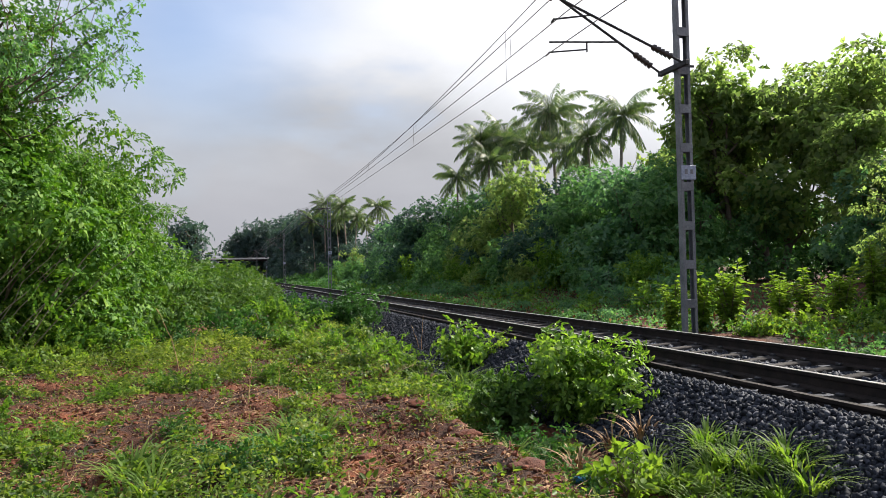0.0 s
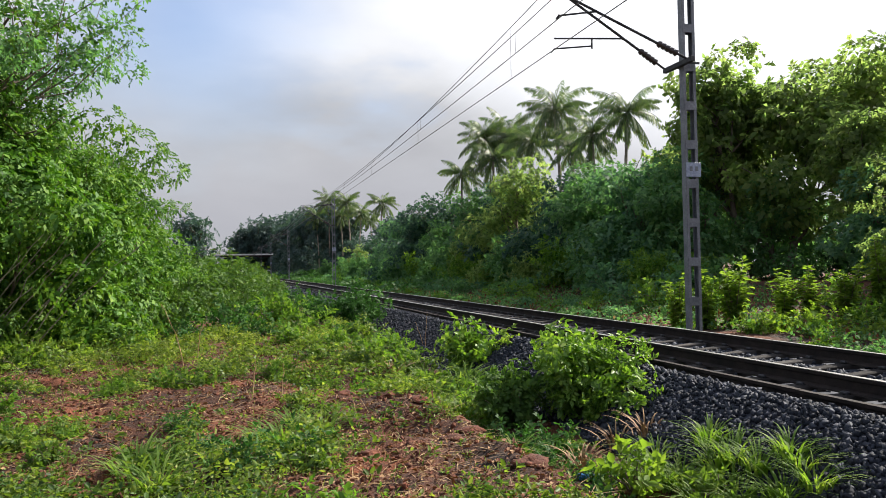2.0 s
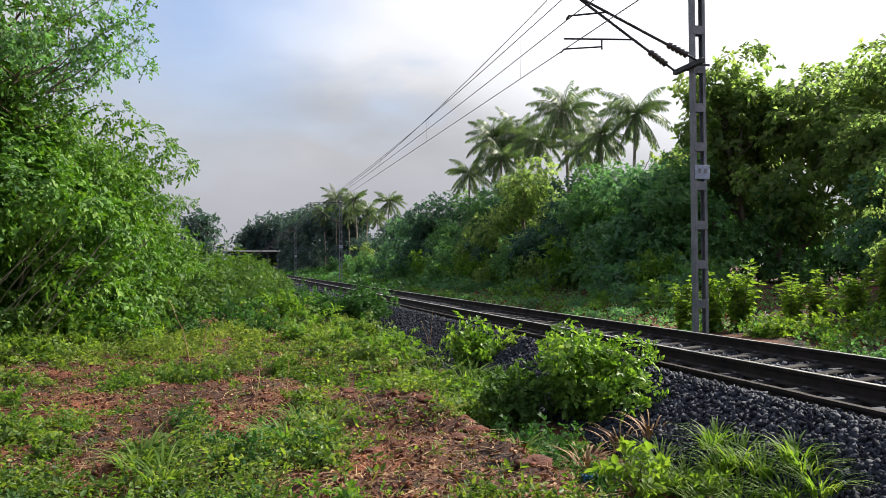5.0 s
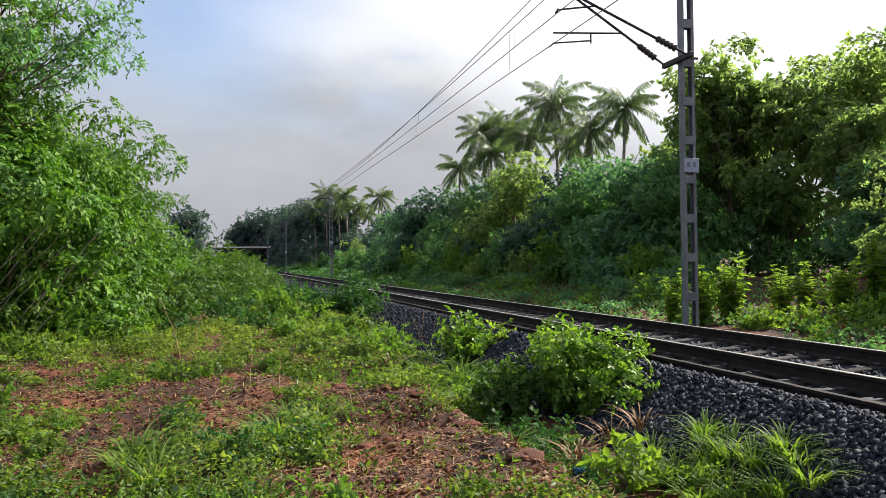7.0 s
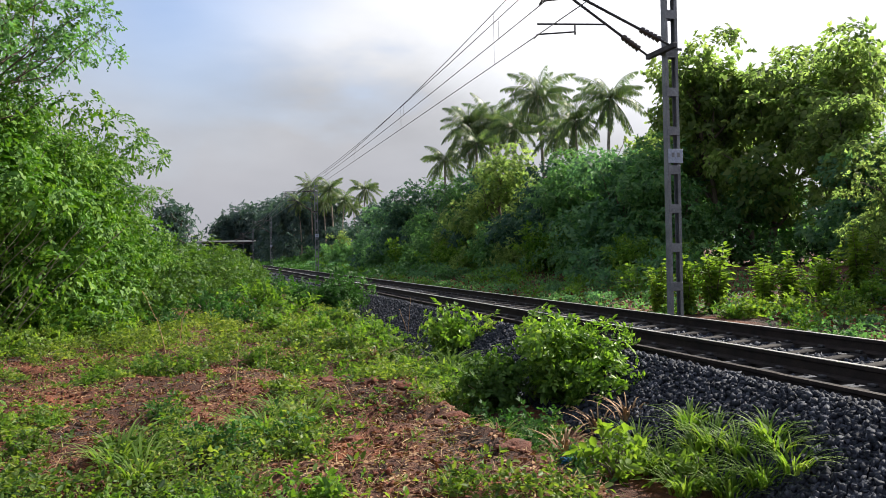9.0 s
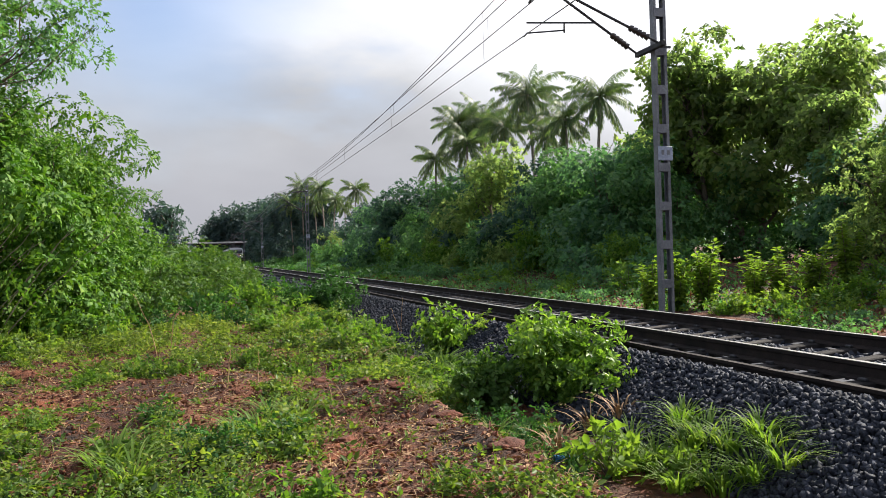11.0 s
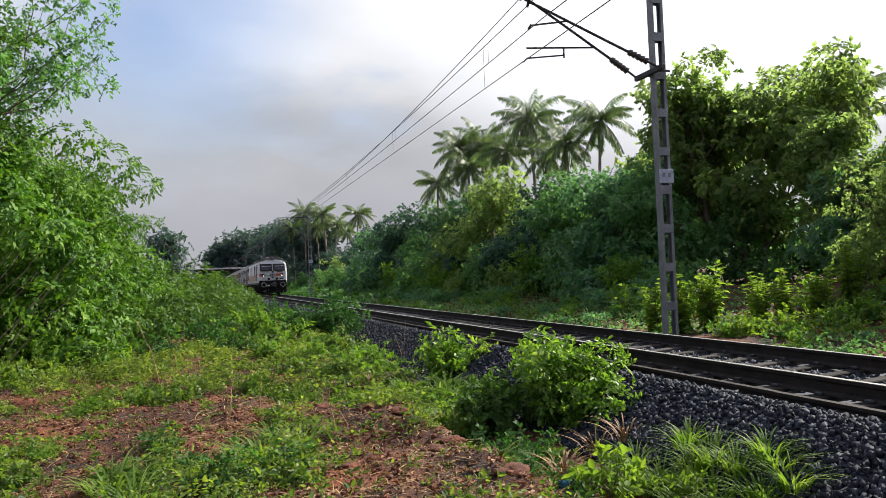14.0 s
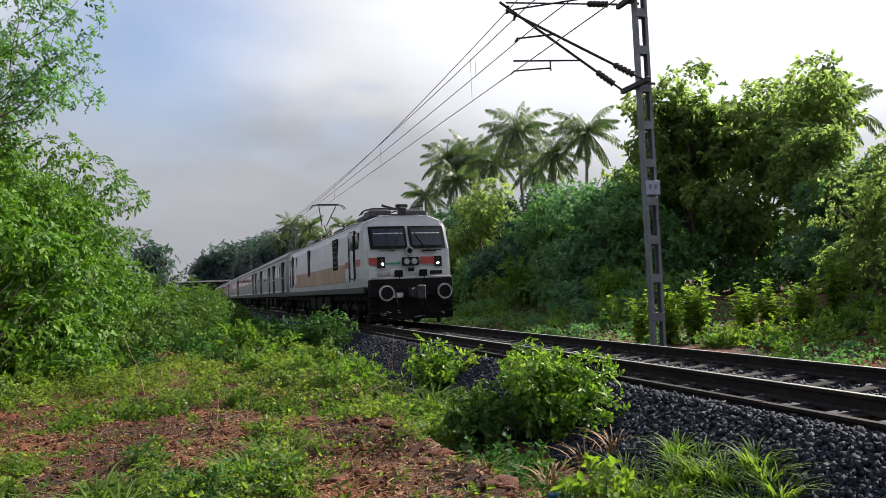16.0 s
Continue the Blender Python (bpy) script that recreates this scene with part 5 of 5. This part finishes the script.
def glass_dark():
    m, tr, b = material("dark windscreen glass", 0.06)
    n = noise_tex(tr, 2.0, 3)
    r = ramp(tr, [(0.3, (0.006, 0.008, 0.014)), (0.7, (0.014, 0.018, 0.030))])
    wire(tr, n, 0, r, 0)
    wire(tr, r, 0, b, "Base Color")
    return m


def lamp_glow():
    m, tr, b = material("lit lamp lens", 0.2)
    b.inputs["Base Color"].default_value = (0.9, 0.9, 0.85, 1)
    b.inputs["Emission Color"].default_value, b.inputs["Emission Strength"].default_value = (1.0, 0.97, 0.9, 1), 9.0
    return m


GLASS, GLOW = glass_dark(), lamp_glow()
HULL = [(1.50, 1.28), (1.54, 1.60), (1.54, 2.55), (1.49, 3.28), (1.34, 3.52), (0.95, 3.66), (0.45, 3.72)]


def rake(z):
    """How far the cab front leans back at height z."""
    return 0.0 if z < 2.45 else 0.42 * (z - 2.45)


def face_y(x, z):
    return rake(z) + 0.10 * (abs(x) / 1.5) ** 2.5


def hull(length, front=True):
    """The body shell: side and roof panels between rounded cab fronts."""
    bm = bmesh.new()
    rings = []
    ys = [0.0, 0.55, length - 0.55, length] if front else [0.0, 0.08, length - 0.08, length]
    for k, y in enumerate(ys):
        ring = []
        for sgn in (-1, 1):
            for x, z in (HULL if sgn < 0 else HULL[::-1]):
                if front and k in (0, 3):
                    xx = sgn * x * 0.93
                    yy = face_y(xx, z) if k == 0 else length - face_y(xx, z)
                else:
                    xx, yy = sgn * x * (1 if k in (1, 2) else 0.98), y
                ring.append(bm.verts.new((xx, yy, z)))
        rings.append(ring)
    n = len(rings[0])
    for a, b in zip(rings, rings[1:]):
        for i in range(n - 1):
            bm.faces.new((a[i], b[i], b[i + 1], a[i + 1]))
        bm.faces.new((a[n - 1], b[n - 1], b[0], a[0]))
    h = len(HULL)
    for ring in (rings[0], rings[-1]):
        for i in range(h - 1):
            bm.faces.new((ring[i], ring[i + 1], ring[n - 2 - i], ring[n - 1 - i]))
    bmesh.ops.recalc_face_normals(bm, faces=bm.faces)
    edges = [e for e in bm.edges if e.calc_face_angle(0) > 0.5]
    bmesh.ops.bevel(bm, geom=edges, offset=0.05, segments=3, affect="EDGES")
    return bm


def front_panel(x0, x1, z0, z1, proud=0.015, thick=0.03, cols=4, rows=3, inset=0.0):
    """A panel that follows the cab front."""
    bm = bmesh.new()
    grid = []
    for layer in (0, 1):
        for j in range(rows + 1):
            for i in range(cols + 1):
                x, z = x0 + (x1 - x0) * i / cols, z0 + (z1 - z0) * j / rows
                grid.append(bm.verts.new((x, face_y(x, z) - proud + thick * layer, z)))
    w = cols + 1
    m = w * (rows + 1)
    for j in range(rows):
        for i in range(cols):
            q = [j * w + i, j * w + i + 1, (j + 1) * w + i + 1, (j + 1) * w + i]
            bm.faces.new([grid[k] for k in q])
            bm.faces.new([grid[k + m] for k in q[::-1]])
    rim = [i for i in range(w)] + [j * w + cols for j in range(1, rows + 1)] + [rows * w + i for i in range(cols - 1, -1, -1)] + [j * w for j in range(rows - 1, 0, -1)]
    for a, b in zip(rim, rim[1:] + rim[:1]):
        bm.faces.new((grid[b], grid[a], grid[a + m], grid[b + m]))
    bmesh.ops.recalc_face_normals(bm, faces=bm.faces)
    return bm


def disc(c, r, depth, n=20, r2=None):
    bm = bmesh.new()
    rod(bm, (c[0], c[1], c[2]), (c[0], c[1] + depth, c[2]), r, r2, n)
    return bm


def side_box(y0, y1, z0, z1, side, proud=0.012, depth=0.05):
    x = 1.54 if z1 < 3.3 else 1.52
    return boxes(((side * (x + proud - depth / 2), (y0 + y1) / 2, (z0 + z1) / 2), (depth, y1 - y0, z1 - z0)), bevel=0.006)


def bogie(t, y, axles, gap=1.85, r=0.54):
    b = part("bogie", boxes(*[((s * 1.12, y, 0.62), (0.16, gap * (axles - 1) + 1.5, 0.26)) for s in (-1, 1)], ((0, y, 0.62), (1.5, gap * (axles - 1) + 1.5, 0.72)), bevel=0.04), TRAIN_BLACK, t)
    for k in range(axles):
        yy = y + (k - (axles - 1) / 2) * gap
        for s in (-1, 1):
            bm = bmesh.new()
            rod(bm, (s * 0.80, yy, r), (s * 0.94, yy, r), r, n=24)
            rod(bm, (s * 0.94, yy, r), (s * 1.0, yy, r), r * 0.35, n=14)
            part("wheel", bm, TRAIN_BLACK, b, "dark steel wheel")
            part("axle_box", boxes(((s * 1.22, yy, r), (0.16, 0.34, 0.32)), bevel=0.03), TRAIN_BLACK, b)
            for d in (-0.32, 0.32):
                bm = bmesh.new()
                rod(bm, (s * 1.2, yy + d, 0.60), (s * 1.2, yy + d, 0.98), 0.075, n=10)
                part("spring", bm, TRAIN_BLACK, b)


def pantograph(t, y, up):
    base = part("pantograph_base", boxes(((0, y, 3.98), (1.3, 1.5, 0.06)), ((-0.5, y - 0.6, 3.88), (0.12, 0.12, 0.26)), ((0.5, y - 0.6, 3.88), (0.12, 0.12, 0.26)), ((-0.5, y + 0.6, 3.88), (0.12, 0.12, 0.26)), ((0.5, y + 0.6, 3.88), (0.12, 0.12, 0.26)), bevel=0.01), DARK_METAL, t)
    knee, head = (4.85, 5.84) if up else (4.15, 4.22)
    ky, hy = (y + 1.0, y - 0.1) if up else (y + 1.25, y - 0.5)
    bm = bmesh.new()
    rod(bm, (0, y - 0.5, 4.0), (0, ky, knee), 0.045)
    rod(bm, (0.15, y - 0.3, 4.0), (0.12, ky, knee - 0.06), 0.02)
    part("lower_arm", bm, DARK_METAL, base)
    bm = bmesh.new()
    rod(bm, (-0.12, ky, knee), (-0.45, hy, head - 0.08), 0.028)
    rod(bm, (0.12, ky, knee), (0.45, hy, head - 0.08), 0.028)
    part("upper_arm", bm, DARK_METAL, base)
    bm = bmesh.new()
    for d in (-0.17, 0.17):
        box(bm, (0, hy + d, head), (1.05, 0.05, 0.05))
        for s in (-1, 1):
            rod(bm, (s * 0.52, hy + d, head), (s * 0.80, hy + d, head - 0.06), 0.02)
            rod(bm, (s * 0.80, hy + d, head - 0.06), (s * 0.94, hy + d, head - 0.24), 0.02)
    part("contact_strip", bm, DARK_METAL, base, "black collector head")


def locomotive():
    L = 20.2
    t = thing("locomotive", "white electric locomotive with a red band and lit headlights", "locomotive")
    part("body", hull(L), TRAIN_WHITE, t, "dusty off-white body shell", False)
    part("roof", boxes(((0, L / 2, 3.74), (1.5, L - 2.4, 0.10)), bevel=0.04), ROOF_GREY, t)
    # cab front
    for s in (-1, 1):
        fr = part("windscreen_frame", front_panel(s * 0.05, s * 1.30, 2.55, 3.33, 0.020), TRAIN_BLACK, t, "black rubber windscreen surround")
        part("windscreen", front_panel(s * 0.13, s * 1.20, 2.65, 3.24, 0.030, 0.02), GLASS, fr, "dark windscreen glass")
        part("sun_visor", front_panel(s * 0.16, s * 1.16, 3.06, 3.10, 0.036, 0.01, rows=1), SCUFFED, fr)
        bm = bmesh.new()
        rod(bm, (s * 0.62, -0.05, 2.50), (s * 0.30, face_y(0.3, 2.98) - 0.05, 2.98), 0.014)
        rod(bm, (s * 0.50, face_y(0.4, 2.7) - 0.05, 2.68), (s * 0.24, face_y(0.3, 3.1) - 0.05, 3.12), 0.010)
        part("wiper", bm, TRAIN_BLACK, fr, "black wiper arm")
        hb = part("headlight_housing", front_panel(s * 0.86, s * 1.10, 1.93, 2.28, 0.06, 0.08), TRAIN_BLACK, t, "black headlight housing")
        part("headlight", disc((s * 0.95, -0.075, 2.05), 0.036, 0.03), GLOW, hb, "lit white headlight")
        part("marker_light", disc((s * 0.97, -0.070, 2.20), 0.045, 0.03), PORCELAIN, hb, "unlit red marker lamp")
        part("handrail", boxes(((s * 0.80, -0.10, 2.48), (0.55, 0.03, 0.03)), ((s * 0.56, -0.05, 2.48), (0.03, 0.1, 0.03)), ((s * 1.04, -0.05, 2.48), (0.03, 0.1, 0.03)), bevel=0.005), TRAIN_BLACK, t)
        part("red_band", front_panel(s * 0.36, s * 0.86, 2.03, 2.27, 0.008, 0.02) if s > 0 else front_panel(-1.38, -1.10, 2.03, 2.27, 0.008, 0.02), TRAIN_RED, t, "faded red band")
        sock = part("jumper_socket", boxes(((s * 0.42, -0.06, 1.72), (0.26, 0.16, 0.24)), bevel=0.03), TRAIN_BLACK, t)
        part("jumper_cable", boxes(((s * 0.42, -0.12, 1.52), (0.07, 0.07, 0.34)), bevel=0.02), TRAIN_BLACK, sock)
        bf = part("buffer", disc((s * 0.978, -0.55, 1.10), 0.13, 0.6), TRAIN_BLACK, t, "round steel buffer")
        part("buffer_head", disc((s * 0.978, -0.60, 1.10), 0.255, 0.06, 24), SCUFFED, bf, "scuffed pale rim of the buffer head")
        part("buffer_face", disc((s * 0.978, -0.612, 1.10), 0.20, 0.04, 24), TRAIN_BLACK, bf, "greasy dark buffer face")
        part("rail_guard", boxes(((s * 0.87, -0.15, 0.22), (0.10, 0.14, 0.30)), bevel=0.02), TRAIN_BLACK, t)
        part("step_iron", boxes(((s * 1.30, -0.05, 0.75), (0.34, 0.28, 0.05)), ((s * 1.30, -0.05, 0.45), (0.34, 0.28, 0.05)), ((s * 1.14, -0.05, 0.62), (0.03, 0.2, 0.6)), bevel=0.008), TRAIN_BLACK, t)
        part("number_mark", front_panel(s * 0.90 - 0.22, s * 0.90 + 0.22, 1.68, 1.80, 0.01, 0.014, rows=1), TRAIN_BLACK if s > 0 else SCUFFED, t, "dark bar of painted numerals")
    part("green_stripe", front_panel(-0.86, -0.34, 2.03, 2.10, 0.008, 0.02), GREEN_PAINT, t, "short green stripe")
    hb = part("centre_lamp_box", front_panel(-0.28, 0.28, 1.98, 2.26, 0.07, 0.09), TRAIN_BLACK, t, "black box of the twin centre lamps")
    for s in (-1, 1):
        part("lamp_lens", disc((s * 0.13, -0.09, 2.12), 0.10, 0.03), SCUFFED, hb, "silvery unlit lamp reflector")
    part("hand_grip", boxes(((0, -0.09, 1.85), (0.22, 0.05, 0.12)), bevel=0.02), TRAIN_BLACK, t)
    em = part("emblem", disc((0, -0.02, 2.47), 0.15, 0.03, 24), SCUFFED, t, "round grey emblem plate")
    part("emblem_ring", disc((0, -0.03, 2.47), 0.09, 0.03, 20), TRAIN_BLACK, em)
    part("name_plate", front_panel(0.42, 0.95, 2.44, 2.50, 0.012, 0.014, rows=1), TRAIN_BLACK, t, "dark bar of unreadable writing")
    part("bumper_rail", boxes(((0, -0.10, 1.58), (2.75, 0.10, 0.07)), bevel=0.015), SCUFFED, t, "worn pale edge rail")
    part("headstock", boxes(((0, 0.02, 1.25), (2.85, 0.30, 0.60)), bevel=0.03), TRAIN_BLACK, t, "black buffer beam")
    cp = part("coupler", boxes(((0, -0.35, 1.08), (0.34, 0.7, 0.34)), ((0.12, -0.72, 1.10), (0.30, 0.16, 0.46)), ((-0.16, -0.66, 1.08), (0.14, 0.22, 0.30)), bevel=0.04), DARK_METAL, t, "rusty centre coupler")
    hose = np.array([[0.30, -0.30, 1.05], [0.34, -0.42, 0.85], [0.40, -0.45, 0.6], [0.50, -0.40, 0.45], [0.62, -0.3, 0.42]])
    for k, x in enumerate((-0.62, -0.30, 0.22, 0.70, 0.95)):
        h = np.array([[x, -0.16, 1.18], [x + 0.02, -0.30, 1.02], [x + 0.05, -0.32, 0.80], [x + 0.10, -0.26, 0.66]])
        part("air_hose", mesh_from("air_hose", *tube_arrays(h, np.full(4, 0.024), 7), TRAIN_BLACK if k % 2 else DARK_METAL, True), None, t, "hanging air hose with a pale coupling")
    part("brake_hose", mesh_from("brake_hose", *tube_arrays(hose, np.full(5, 0.03), 8), TRAIN_BLACK, True), None, cp)
    part("plate", boxes(((-0.52, -0.16, 1.02), (0.40, 0.03, 0.16)), bevel=0.006), PALE_PAINT, t, "small white plate")
    plough = part("cow_catcher", boxes(((0, 0.05, 0.62), (2.85, 0.16, 0.80)), ((0, -0.06, 0.25), (2.6, 0.06, 0.08)), bevel=0.02), TRAIN_BLACK, t, "black plough with chipped paint")
    g = np.random.default_rng(88)
    for k in range(14):
        x, z = g.uniform(-1.3, 1.3), g.uniform(0.26, 0.55)
        part("paint_chip", boxes(((x, -0.034 - 0.056 * (z < 0.29), z), (g.uniform(0.04, 0.14), 0.008, g.uniform(0.015, 0.03)))), SCUFFED, plough, "pale scar in the paint")
    # sides
    for s in (-1, 1):
        for y0, y1 in ((0.62, 3.2), (L - 3.2, L - 0.62)):
            part("side_band", side_box(y0, y1, 2.03, 2.27, s, 0.006, 0.03), TRAIN_RED, t, "faded red band")
        part("lower_side", side_box(3.2, L - 3.2, 1.55, 2.20, s, 0.010, 0.03), TRAIN_TAN, t, "tan lower side")
        for y0, y1, z0, z1 in ((1.55, 2.2, 1.62, 3.28), (L - 2.2, L - 1.55, 1.62, 3.28)):
            # no real recess: the doorway's shade is a flat black panel
            d = part("cab_door", side_box(y0 - 0.14, y1 + 0.14, z0, z1, s, 0.008), TRAIN_BLACK, t, "black panel round the door, a recess's shade put into its colour")
            part("door_leaf", side_box(y0, y1, z0 + 0.03, z1 - 0.03, s, 0.016), TRAIN_WHITE, d)
            part("door_window", side_box(y0 + 0.12, y1 - 0.12, 2.62, 3.16, s, 0.022), GLASS, d)
            for yy in (y0 - 0.08, y1 + 0.08):
                part("grab_rail", side_box(yy - 0.02, yy + 0.02, 1.55, 3.1, s, 0.06, 0.03), TRAIN_BLACK, d)
        for y0, y1, z0, z1 in ((0.85, 1.3, 2.62, 3.16), (16.4, 17.2, 2.62, 3.16), (16.4, 17.2, 1.75, 2.3)):
            part("side_window", side_box(y0, y1, z0, z1, s, 0.012), GLASS, t)
        for y0, y1, z0, z1 in ((4.6, 5.6, 2.05, 3.25), (11.6, 12.3, 2.0, 3.25), (17.6, 18.0, 1.7, 3.2)):
            gr = part("grille", side_box(y0, y1, z0, z1, s, 0.010), TRAIN_BLACK, t, "dark louvred air grille")
            for k in range(6):
                zz = z0 + (z1 - z0) * (k + 0.5) / 6
                part("louvre", side_box(y0 + 0.05, y1 - 0.05, zz - 0.02, zz + 0.02, s, 0.03), DARK_METAL, gr)
        part("sole_bar", boxes(((s * 1.48, L / 2, 1.22), (0.12, L - 0.6, 0.22)), bevel=0.02), DARK_METAL, t, "dark sooty sole bar")
        part("bogie_skirt", boxes(((s * 1.05, 4.3, 0.85), (0.10, 6.4, 0.62)), ((s * 1.05, L - 4.3, 0.85), (0.10, 6.4, 0.62)), bevel=0.03), TRAIN_BLACK, t)
        part("gutter", boxes(((s * 1.42, L / 2, 3.50), (0.05, L - 1.2, 0.05)), bevel=0.01), SCUFFED, t)
        for y0 in (8.0, 10.0, 11.9):
            part("equipment_box", boxes(((s * 1.15, y0, 0.75), (0.5, 1.4, 0.6)), bevel=0.05), TRAIN_BLACK, t)
    # roof gear
    part("roof_lamp", boxes(((0, 0.75, 3.86), (0.26, 0.30, 0.30)), ((0, 0.78, 4.05), (0.40, 0.24, 0.14)), bevel=0.03), DARK_METAL, t, "dark roof lamp and horn mount")
    for s in (-1, 1):
        part("air_cooler", boxes(((s * 0.62, 1.75, 3.86), (0.80, 0.9, 0.22)), ((s * 0.62, 1.75, 3.99), (0.62, 0.7, 0.06)), bevel=0.03), DARK_METAL, t, "dark cab cooler on the roof")
        bm = bmesh.new()
        rod(bm, (s * 0.30, 0.70, 3.98), (s * 0.72, 0.62, 4.06), 0.03, 0.06, 10)
        part("horn", bm, DARK_METAL, t, "black horn trumpet")
    for k, (x, y, l, h) in enumerate([(-0.55, 3.0, 1.0, 0.16), (0.55, 3.0, 1.0, 0.16), (0, 5.9, 1.0, 0.26), (0, 7.6, 1.8, 0.30), (0, 10.4, 1.6, 0.34), (-0.4, 16.9, 0.9, 0.30), (0.4, 17.2, 0.9, 0.25)]):
        part("roof_equipment", boxes(((x, y, 3.76 + h / 2), (0.85, l, h)), bevel=0.05), ROOF_GREY if k % 2 else DARK_METAL, t)
    for k in range(6):
        bm = bmesh.new()
        y = 5.6 + 1.5 * k
        for j in range(4):
            rod(bm, (0.75 * (-1) ** k, y, 3.78 + 0.07 * j), (0.75 * (-1) ** k, y, 3.83 + 0.07 * j), 0.09, 0.05, 12)
        part("roof_insulator", bm, PORCELAIN, t)
    bm = bmesh.new()
    rod(bm, (0.3, 4.0, 4.12), (0.3, 15.0, 4.12), 0.025)
    part("roof_busbar", bm, COPPER, t)
    pantograph(t, 3.6, False)
    pantograph(t, 15.2, True)
    bogie(t, 4.3, 3)
    bogie(t, L - 4.3, 3)
    part("underframe", boxes(((0, L / 2, 1.05), (2.5, L - 0.6, 0.36)), bevel=0.03), TRAIN_BLACK, t)
    part("transformer_tank", boxes(((0, L / 2, 0.62), (2.5, 5.6, 0.70)), bevel=0.06), TRAIN_BLACK, t)
    return t


def coach_body(length):
    prof = [(1.48, 1.10), (1.56, 1.35), (1.58, 2.4), (1.52, 3.25), (1.36, 3.60), (1.05, 3.82), (0.55, 3.95), (0, 3.98)]
    ring = [(-x, z) for x, z in prof] + [(x, z) for x, z in prof[-2::-1]]
    return prism(ring, 0, length)


def coach(label, power_car):
    L = 23.6
    t = thing("passenger_coach", label, "coach", "coaches of the train")
    part("body", coach_body(L), TRAIN_GREY, t)
    part("roof", prism([(-1.50, 3.42), (-1.38, 3.61), (-1.06, 3.84), (-0.56, 3.97), (0, 4.0), (0.56, 3.97), (1.06, 3.84), (1.38, 3.61), (1.50, 3.42)], 0.1, L - 0.1), ROOF_GREY, t, "dusty grey ribbed roof")

    def panel(y0, y1, z0, z1, s, proud=0.012):
        return boxes(((s * (1.575 + proud - 0.03), (y0 + y1) / 2, (z0 + z1) / 2), (0.06, y1 - y0, z1 - z0)), bevel=0.008)
    for s in (-1, 1):
        if power_car:
            for y0, y1 in ((1.0, 2.2), (6.3, 7.4), (9.6, 10.3), (16.0, 17.2), (21.2, 22.2)):
                d = part("luggage_door", panel(y0, y1, 1.35, 3.2, s), TRAIN_BLACK, t, "dark sliding door")
                part("door_bar", panel(y0 + 0.1, y1 - 0.1, 2.2, 2.26, s, 0.03), SCUFFED, d)
            for y0 in (3.3, 4.6, 11.5, 13.2, 18.5):
                part("louvre_window", panel(y0, y0 + 0.9, 2.3, 3.0, s), GLASS, t)
        else:
            part("red_band", panel(1.6, L - 1.6, 2.3, 3.1, s, 0.004), TRAIN_RED, t, "dull red window band")
            for k in range(9):
                y0 = 2.6 + k * 2.1
                part("window", panel(y0, y0 + 1.3, 2.36, 3.02, s, 0.014), GLASS, t)
            for y0 in (0.4, L - 1.2):
                part("door", panel(y0, y0 + 0.8, 1.3, 3.2, s), TRAIN_BLACK, t, "dark recessed end door")
        part("sill_stripe", panel(0.1, L - 0.1, 1.36, 1.46, s, 0.004), TRAIN_WHITE, t)
        for y0 in (8.5, 11.5, 14.5):
            part("equipment_box", boxes(((s * 1.05, y0, 0.72), (0.6, 1.6, 0.55)), bevel=0.05), TRAIN_BLACK, t)
    part("gangway", boxes(((0, -0.12, 2.3), (1.3, 0.26, 2.3)), bevel=0.05), TRAIN_BLACK, t, "black gangway bellows")
    part("underframe", boxes(((0, L / 2, 1.0), (2.4, L - 0.4, 0.22)), bevel=0.03), TRAIN_BLACK, t)
    bogie(t, 3.6, 2, 2.56, 0.45)
    bogie(t, L - 3.6, 2, 2.56, 0.45)
    return t


LOCO = locomotive()
COACHES = [coach("grey power car with dark louvred doors behind the locomotive", True), coach("grey passenger coach with a dull red window band", False)]
for _ in range(4):
    COACHES.append(copy_thing(COACHES[1], Matrix()))


def motions():
    for k, ob in enumerate([LOCO] + COACHES):
        back = 0 if k == 0 else 20.9 + (k - 1) * 24.1
        walk(ob, [(t, pose(TRACK, LAST + SPEED * (16 - t) + back, 0)) for t in (0, 4, 8, 12, 16)])


ballast_stones()
motions()
